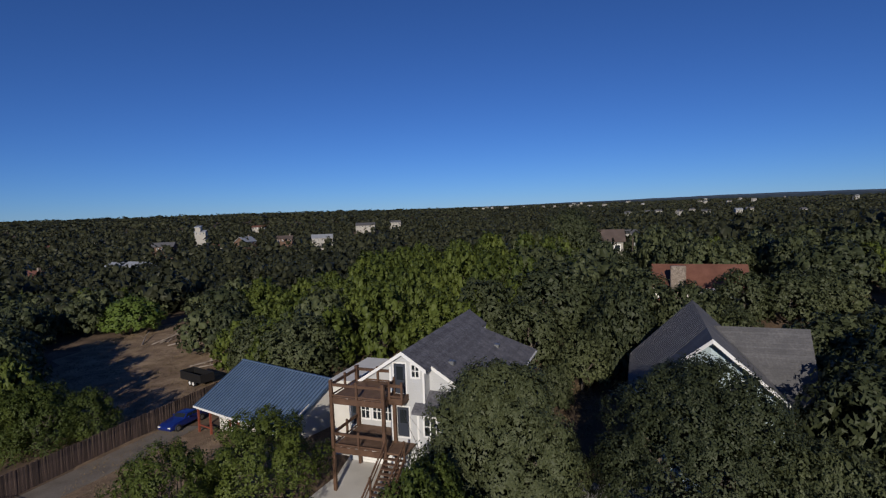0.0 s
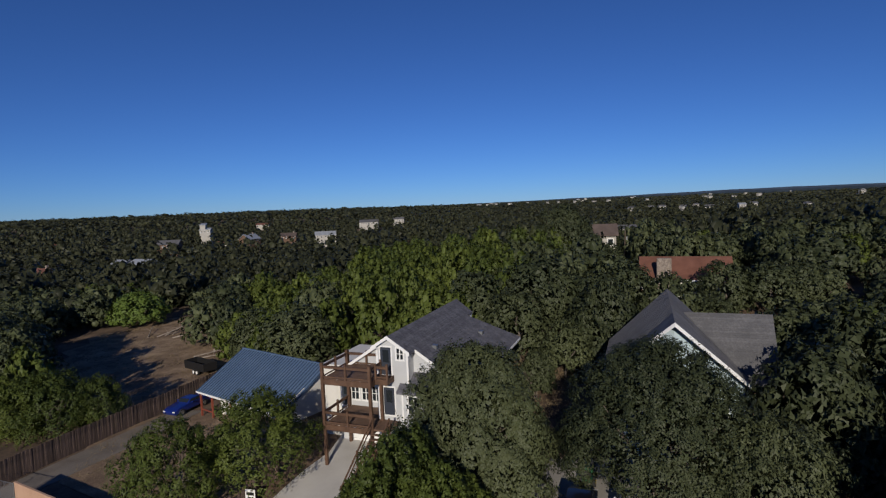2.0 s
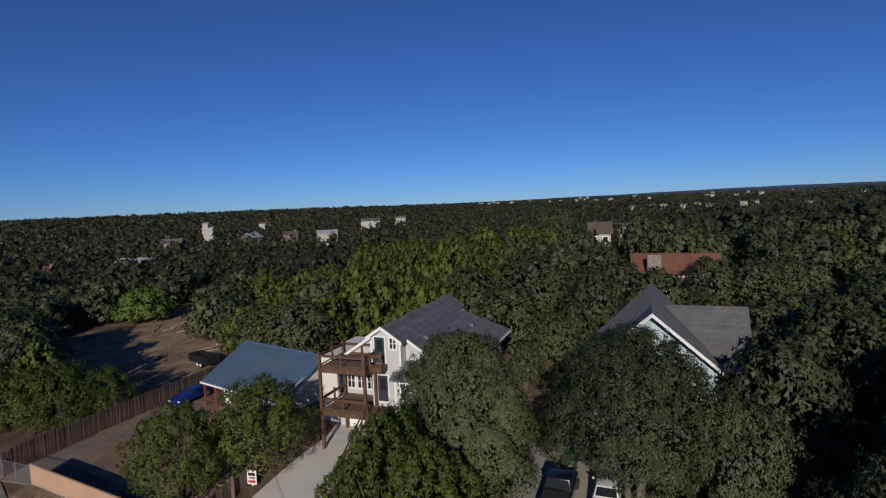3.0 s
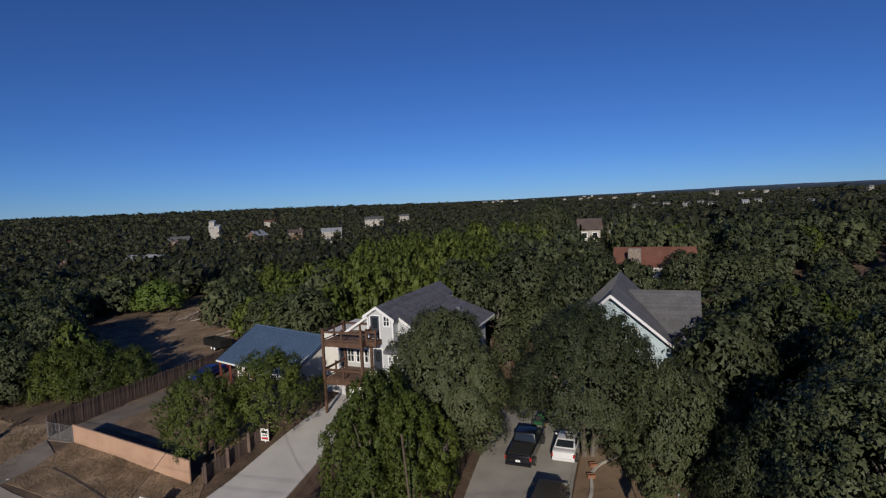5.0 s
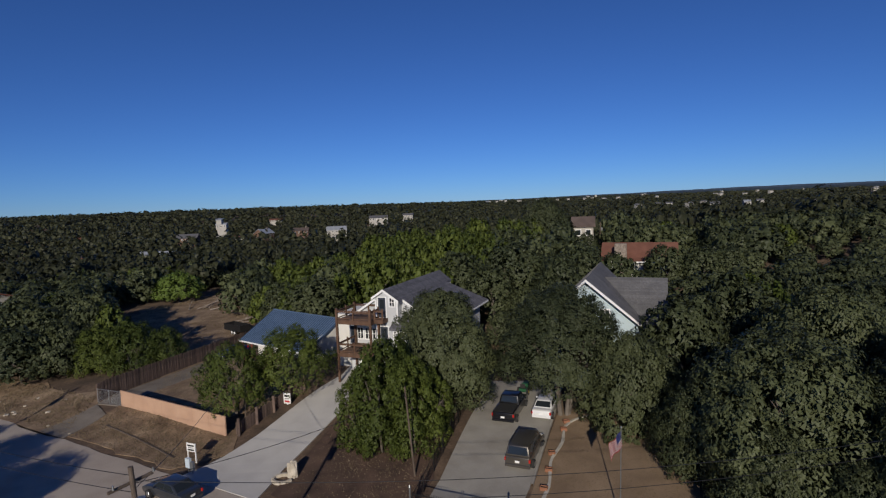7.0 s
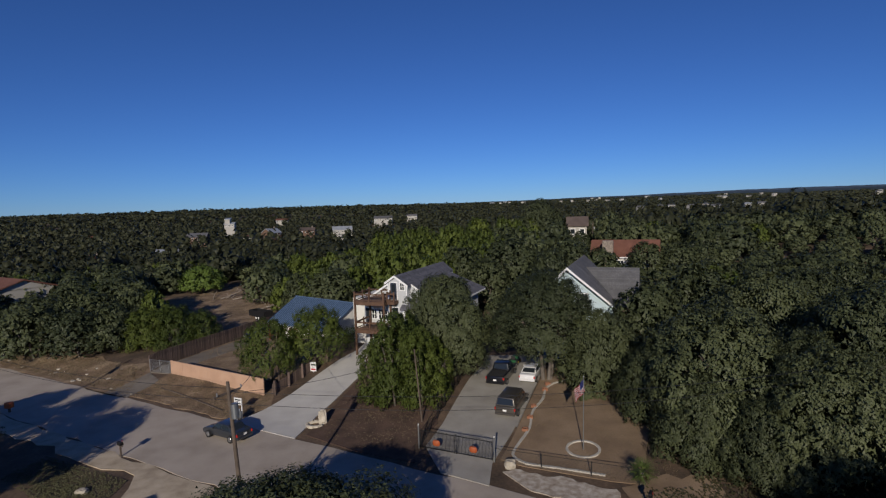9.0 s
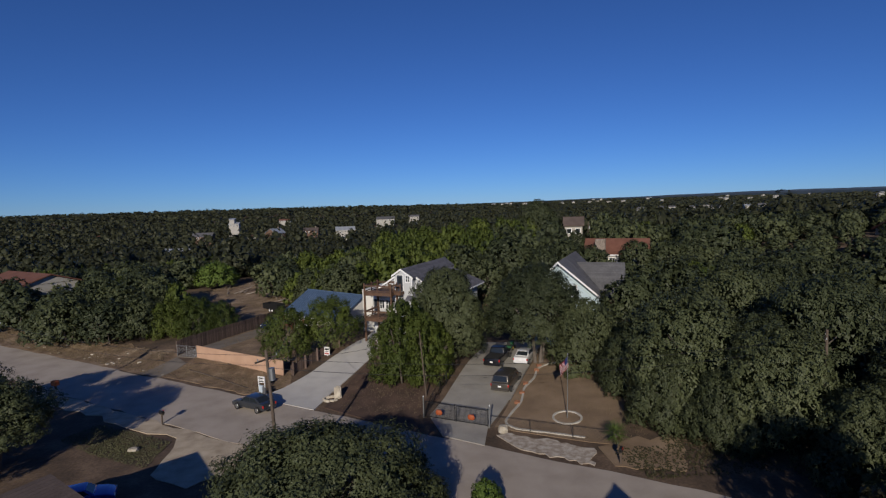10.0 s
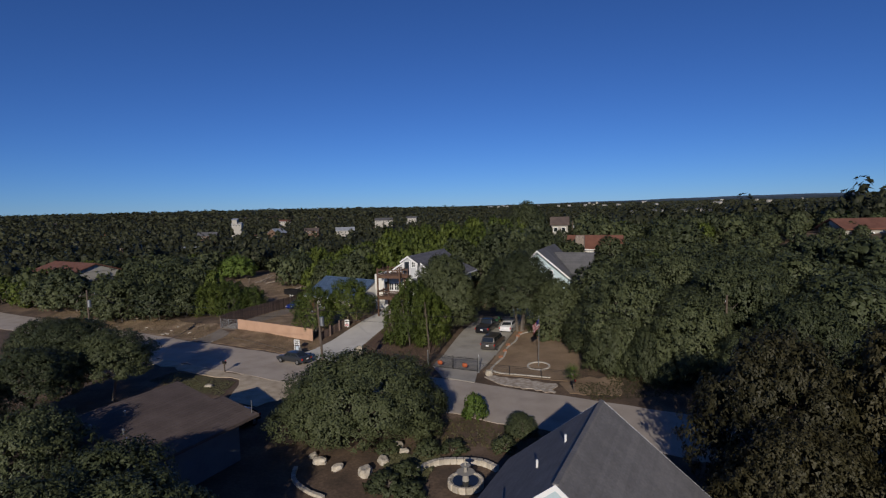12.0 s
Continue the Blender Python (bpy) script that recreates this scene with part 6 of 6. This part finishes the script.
# ---- vehicles ----
def car(name, m, paint, L, W, hood, roof, cab, label, kind="sedan", colour_rear=RED_LENS):
    """A car with its nose to +y: cab = (front foot, front top, rear top, rear foot) of the glasshouse along its length from the tail."""
    t = thing(name, m, label, "car")
    w = W / 2
    deck = hood
    prof = [(0.05, 0.32), (0.0, 0.62), (0.06, deck - 0.04), (0.25, deck + 0.02), (cab[3], deck + 0.03), (cab[0], hood + 0.02), (L - 0.5, hood - 0.1), (L - 0.06, hood - 0.28), (L, 0.5), (L - 0.1, 0.26)]
    bm = bmesh.new()
    cols = []
    for y, z in prof:
        k = 0.92 if z > 0.8 else (0.97 if z > 0.4 else 0.93)
        nose = 1 - 0.10 * max(0, (y - (L - 0.7)) / 0.7) - 0.07 * max(0, (0.4 - y) / 0.4)
        cols.append([bm.verts.new((sx * w * k * nose, y, z)) for sx in (-1, 1)])
    bm.faces.new([c[0] for c in cols][::-1])
    bm.faces.new([c[1] for c in cols])
    for i in range(len(cols)):
        a, b = cols[i], cols[(i + 1) % len(cols)]
        bm.faces.new((a[0], a[1], b[1], b[0]))
    bmesh.ops.recalc_face_normals(bm, faces=bm.faces)
    bmesh.ops.bevel(bm, geom=bm.edges[:], offset=0.05, segments=2, affect="EDGES", profile=0.6)
    body = smooth(part("body", bm, paint, t))
    # glasshouse: pillars and roof in paint, panes set in
    g = [(cab[3], hood + 0.01), (cab[2], roof), (cab[1], roof), (cab[0], hood + 0.01)]

    def half(z):
        return w * (0.88 - 0.16 * (z - hood) / (roof - hood))
    bm = bmesh.new()
    vs = [[bm.verts.new((sx * half(z), y, z)) for sx in (-1, 1)] for y, z in g]
    bm.faces.new([v[0] for v in vs])
    bm.faces.new([v[1] for v in vs][::-1])
    for i in range(4):
        a, b = vs[i], vs[(i + 1) % 4]
        bm.faces.new((a[1], a[0], b[0], b[1]))
    bmesh.ops.recalc_face_normals(bm, faces=bm.faces)
    bmesh.ops.bevel(bm, geom=bm.edges[:], offset=0.06, segments=2, affect="EDGES", profile=0.6)
    cabin = smooth(part("cabin", bm, paint, t))

    def pane(pts, nm):
        part(nm, solid(pts, (0, 0, -0.012)), GLASS, cabin)

    def on(k, a, b, sx):
        y, z = a[0] + (b[0] - a[0]) * k, a[1] + (b[1] - a[1]) * k
        return Vector((sx * half(z) * 0.86, y, z))
    for a, b, nm, off in ((g[0], g[1], "rear_window", Vector((0, -0.012, 0.012))), (g[3], g[2], "windscreen", Vector((0, 0.012, 0.012)))):
        p = [on(0.16, a, b, -1), on(0.16, a, b, 1), on(0.86, a, b, 1), on(0.86, a, b, -1)]
        part(nm, solid([q + off for q in p], off * -0.9), GLASS, cabin)
    for sx in (-1, 1):
        y0, y1 = g[0][0], g[3][0]
        cuts = [0.06, 0.36, 0.40, 0.66, 0.70, 0.94] if kind == "van" else [0.1, 0.5, 0.54, 0.92]
        for i in range(0, len(cuts), 2):
            lo, hi = [], []
            for k in (cuts[i], cuts[i + 1]):
                for lst, q in ((lo, 0.14), (hi, 0.84)):
                    ya = g[0][0] + (g[1][0] - g[0][0]) * q
                    yb = g[3][0] + (g[2][0] - g[3][0]) * q
                    z = hood + 0.01 + (roof - hood) * q
                    lst.append(Vector((sx * (half(z) + 0.012), ya + (yb - ya) * k, z)))
            part("side_window", solid([lo[0], lo[1], hi[1], hi[0]], (-sx * 0.02, 0, 0)), GLASS, cabin)
        boxed("tail_light", RED_LENS, body, sx * w * 0.93 - (0.12 if sx > 0 else -0.02) - 0.02, sx * w * 0.93 + (0.02 if sx > 0 else 0.12) - 0.02, -0.03, 0.14, hood - 0.34, hood - 0.1, 0.02)
        boxed("headlight", CLEAR_LENS, body, sx * w * 0.68 - 0.16, sx * w * 0.68 + 0.16, L - 0.16, L - 0.02, hood - 0.42, hood - 0.27, 0.02)
        boxed("mirror", paint, body, sx * (w + 0.06) - 0.08, sx * (w + 0.06) + 0.08, cab[0] - 0.5, cab[0] - 0.36, hood + 0.02, hood + 0.16, 0.03)
        for y in (0.19 * L, 0.81 * L):
            bm = bmesh.new()
            rod(bm, (sx * (w - 0.2), y, 0.33), (sx * (w + 0.01), y, 0.33), 0.33, 0.33, 20)
            wheel = part("wheel", bm, RUBBER, t)
            bm = bmesh.new()
            rod(bm, (sx * (w + 0.005), y, 0.33), (sx * (w + 0.025), y, 0.33), 0.21, 0.19, 16)
            part("rim", bm, RIM, wheel)
    boxed("bumper", paint, body, -w * 0.9, w * 0.9, -0.07, 0.1, 0.34, 0.56, 0.04)
    boxed("number_plate", WHITE, body, -0.17, 0.17, -0.085, -0.072, 0.66 if kind != "van" else 0.72, 0.82 if kind != "van" else 0.88)
    return t


def car_paint(name, c, metal=0.3):
    m = plain(name, c, 0.28, metal, 0.6)
    return m


PAINT_BLACK = car_paint("black_paint", (0.012, 0.012, 0.015))
PAINT_WHITE = car_paint("white_paint", (0.72, 0.72, 0.73), 0)
PAINT_TAUPE = car_paint("taupe_paint", (0.11, 0.098, 0.085), 0.5)
PAINT_BLUE = car_paint("blue_paint", (0.012, 0.03, 0.22))
PAINT_GREY = car_paint("dark_grey_paint", (0.055, 0.062, 0.075), 0.5)


def on_ground(x, y, turn, lift=0.12):
    return pose(x, y, gz(x, y) + lift, 0, 0, turn)


car("white_sedan", on_ground(11.3, 26.8, -20), PAINT_WHITE, 4.6, 1.8, 0.98, 1.44, (3.35, 2.75, 1.35, 0.6), "white sedan parked on the old driveway")
car("taupe_minivan", on_ground(8.45, 19.4, -21), PAINT_TAUPE, 5.2, 2.08, 1.12, 1.85, (4.1, 3.3, 0.32, 0.08), "dark taupe minivan parked on the old driveway", "van")
pk = car("black_pickup", on_ground(8.0, 26.5, -20), PAINT_BLACK, 5.7, 2.12, 1.12, 1.84, (4.15, 3.65, 2.35, 2.15), "black pickup truck parked on the old driveway")
boxed("bed_cover", RUBBER, pk, -0.84, 0.84, 0.12, 2.05, 1.13, 1.17, 0.015, "black bed cover")
car("blue_coupe", on_ground(-26.0, 51.6, 160, 0.06) @ pose(0, -2.3, 0), PAINT_BLUE, 4.7, 1.8, 0.92, 1.28, (3.0, 2.45, 1.45, 0.7), "old deep blue coupe parked by the board fence")
car("grey_sedan", on_ground(-14.2, 16.9, 62, 0.06), PAINT_GREY, 4.6, 1.82, 0.96, 1.42, (3.35, 2.7, 1.3, 0.55), "dark grey sedan on the street")
car("bright_blue_sedan", on_ground(-23.4, -0.8, -62, 0.04), car_paint("bright_blue_paint", (0.03, 0.09, 0.42)), 4.5, 1.78, 0.96, 1.42, (3.3, 2.7, 1.3, 0.55), "bright blue car parked behind the brown roof")
car("dark_hatchback", on_ground(-14.0, -1.0, 152, 0.04), PAINT_BLACK, 4.2, 1.76, 1.0, 1.5, (3.2, 2.6, 0.6, 0.12), "dark car standing in the shade by the brown roof")

# ---- small things by the old driveway ----
CLAY = material("terracotta", [(0.20, 0.085, 0.045), (0.28, 0.125, 0.07)], 3, 20, 0.85, 0.2)
for i, (x, y) in enumerate([(10.0, 17.2), (10.7, 19.4), (11.3, 21.6), (12.9, 25.2), (13.4, 26.6)]):
    pt = thing("planter", on_ground(x, y, -20 + i * 7, 0.05), "small square terracotta planter beside the driveway", "planter", "planters along the driveway")
    bm = bmesh.new()
    box(bm, -0.26, 0.26, -0.18, -0.13, 0, 0.26, 0.01)
    box(bm, -0.26, 0.26, 0.13, 0.18, 0, 0.26, 0.01)
    box(bm, -0.26, -0.21, -0.13, 0.13, 0, 0.26, 0.01)
    box(bm, 0.21, 0.26, -0.13, 0.13, 0, 0.26, 0.01)
    part("pot", bm, CLAY, pt)
    boxed("earth", MULCH, pt, -0.21, 0.21, -0.13, 0.13, 0, 0.2)
mw = thing("garden_tractor", on_ground(10.6, 33.4, -20, 0.12), "small dark green garden tractor at the end of the driveway", "tractor")
GREEN = plain("dark_green_paint", (0.02, 0.09, 0.04), 0.4)
boxed("hood", GREEN, mw, -0.32, 0.32, 0.5, 1.3, 0.35, 0.85, 0.08)
boxed("body", GREEN, mw, -0.42, 0.42, -0.4, 0.5, 0.3, 0.6, 0.06)
boxed("seat", RUBBER, mw, -0.24, 0.24, -0.3, 0.15, 0.62, 0.72, 0.03)
boxed("seat_back", RUBBER, mw, -0.24, 0.24, -0.36, -0.28, 0.7, 1.1, 0.03)
for x in (-0.45, 0.45):
    for y, rd in ((-0.15, 0.34), (1.05, 0.22)):
        bm = bmesh.new()
        rod(bm, (x - 0.1, y, rd), (x + 0.1, y, rd), rd, rd, 16)
        wl = part("wheel", bm, RUBBER, mw)
        bm = bmesh.new()
        rod(bm, (x - 0.11, y, rd), (x + 0.11, y, rd), rd * 0.5, rd * 0.5, 12)
        part("rim", bm, plain("yellow_rim", (0.55, 0.4, 0.03), 0.4), wl)

# ---- clutter in the clearing ----
tr = thing("cargo_trailer", on_ground(-30.5, 64.5, -35, 0.0), "dark low cargo trailer on two wheels", "trailer")
bm = bmesh.new()
box(bm, -2.2, 2.2, -0.9, -0.84, 0.6, 1.5)
box(bm, -2.2, 2.2, 0.84, 0.9, 0.6, 1.5)
box(bm, -2.2, -2.14, -0.84, 0.84, 0.6, 1.5)
box(bm, 2.14, 2.2, -0.84, 0.84, 0.6, 1.5)
box(bm, -2.2, 2.2, -0.9, 0.9, 0.5, 0.6)
part("bed", bm, BLACK_IRON, tr)
for x in (0.2, 0.95):
    for s in (-1, 1):
        bm = bmesh.new()
        rod(bm, (x, s * 0.95, 0.35), (x, s * 1.12, 0.35), 0.34, 0.34, 16)
        wh = part("wheel", bm, RUBBER, tr)
        bm = bmesh.new()
        rod(bm, (x, s * 1.1, 0.35), (x, s * 1.13, 0.35), 0.2, 0.2, 12)
        part("rim", bm, WHITE, wh)
GREY_LOG = material("grey_dead_wood", [(0.14, 0.11, 0.09), (0.25, 0.21, 0.18), (0.34, 0.30, 0.26)], 1.5, 14, 0.95, 0.4)
rl = random.Random(5)
for i, (x, y, L, up, turn) in enumerate([(-34, 70, 6, 0.4, 20), (-34.5, 71, 5, 0.5, 35), (-33, 72, 4, 0.6, 60), (-38, 80, 3.2, 1.6, 70), (-38.4, 80.4, 3.0, 1.8, 130), (-37.5, 80.2, 2.8, 1.5, 10), (-46, 83, 4, 1.2, 30), (-45, 83.5, 4, 1.4, 50), (-44, 84, 3.5, 1.3, 80), (-47.5, 83, 4.5, 0.8, 110), (-43, 82, 4, 0.7, 15), (-34, 76, 3, 0.8, 100), (-33, 74, 5, 0.5, 5)]):
    a = radians(turn)
    bm = bmesh.new()
    p0 = Vector((x, y, gz(x, y) + 0.1))
    p1 = p0 + Vector((math.cos(a) * L, math.sin(a) * L, up))
    rod(bm, p0, p1, 0.11, 0.05, 7)
    for k in range(3):
        q = p0.lerp(p1, 0.4 + 0.2 * k)
        rod(bm, q, q + Vector((rl.uniform(-1, 1), rl.uniform(-1, 1), rl.uniform(0.2, 0.9))), 0.04, 0.01, 5)
    tagged(part("fallen_branch", bm, GREY_LOG), "bare grey fallen branch in the clearing", "branch", "fallen branches")


# ---- dry tufts, fallen leaves and weeds ----
STRAW = leaf_material("straw_tufts", (0.09, 0.066, 0.04), (0.22, 0.165, 0.10), 0.5)
WEEDS = leaf_material("green_weeds", (0.055, 0.055, 0.026), (0.12, 0.115, 0.055), 0.5)


def tufts(poly, n, size, mat, seed, label, name="dry_grass", clump=0.6):
    """Scattered small blades on the ground inside the outline, gathered in patches: one object."""
    rs = np.random.default_rng(seed)
    xs, ys = [p[0] for p in poly], [p[1] for p in poly]
    got = []
    while len(got) < n:
        cx, cy = rs.uniform(min(xs), max(xs)), rs.uniform(min(ys), max(ys))
        if not inside(poly, cx, cy):
            continue
        for k in range(int(rs.integers(6, 22))):
            x, y = cx + rs.normal(0, clump), cy + rs.normal(0, clump)
            if inside(poly, x, y):
                got.append((x, y))
    g = np.array(got)
    c = np.stack([g[:, 0], g[:, 1], land(g[:, 0], g[:, 1]) + 0.07 + size * 0.3], -1)
    v = leaf_tris(rs, c, np.tile([0.0, -0.5, 0.9], (len(c), 1)), size)
    return tagged(new(name, fast_mesh(name, v, np.arange(len(v)).reshape(-1, 3), [mat])), label, "grass", kind="stuff")


tufts([(-32, 29.2), (-17.8, 21.9), (-14.8, 24.2), (-15.6, 27.6), (-30.4, 34.4)], 4200, 0.06, STRAW, 1, "straw-coloured tufts on the sloping verge")
tufts([(-74, 56), (-34.5, 37), (-32.5, 29.2), (-74, 50.5)], 6000, 0.09, STRAW, 2, "dry tufts on the dusty verge")
tufts([(9.6, 16.5), (12, 24.5), (15, 27), (20, 30), (24, 29), (24.5, 17), (19.5, 9), (15.2, 9.4), (9.8, 12)], 4200, 0.04, STRAW, 3, "short dry blades on the brown lawn")
tufts([(-46, 52), (-33, 49), (-23, 62), (-30, 82), (-37, 106), (-43, 106), (-57, 84)], 7000, 0.085, STRAW, 4, "dry grass tufts in the clearing")
tufts([(-29, 37.5), (-17.5, 31), (-13.5, 33.8), (-12, 40), (-14, 45), (-27, 51), (-30.5, 45)], 3600, 0.055, STRAW, 5, "dry tufts in the fenced yard")
tufts([(-30, 14.6), (-24, 12.0), (-20.6, 10.4), (-20, 5.5), (-26, 8), (-31, 11)], 5200, 0.055, WEEDS, 6, "olive weeds on the near verge", "weeds")
tufts([(0.5, 0.8), (8, -2.4), (13.5, -5.6), (10, -9), (6, -7), (-1, -8.6)], 1300, 0.10, RUSTY, 7, "low weeds and ground cover by the street", "weeds")
tufts([(-8.8, 18.4), (-6.8, 27), (-5.4, 30), (2, 28), (2.2, 19.2), (0.4, 15.8), (-4, 15)], 1800, 0.05, STRAW, 8, "fallen leaves on the dark mulch", "fallen_leaves")
tufts([(16, 8.5), (20, 8), (26, 16), (28, 4), (18, 3.2)], 2200, 0.09, RUSTY, 9, "brown fallen leaves under the oaks", "fallen_leaves")
tufts([(3.4, -8.6), (-1.5, -8.0), (0.5, -13.8), (2.0, -14.5)], 1800, 0.16, WEEDS, 10, "dark green ground cover beside the fountain", "ground_cover")
tufts([(7, 46), (16, 44), (15, 64), (8, 62)], 2200, 0.12, STRAW, 11, "dry grass in the yard behind the houses")
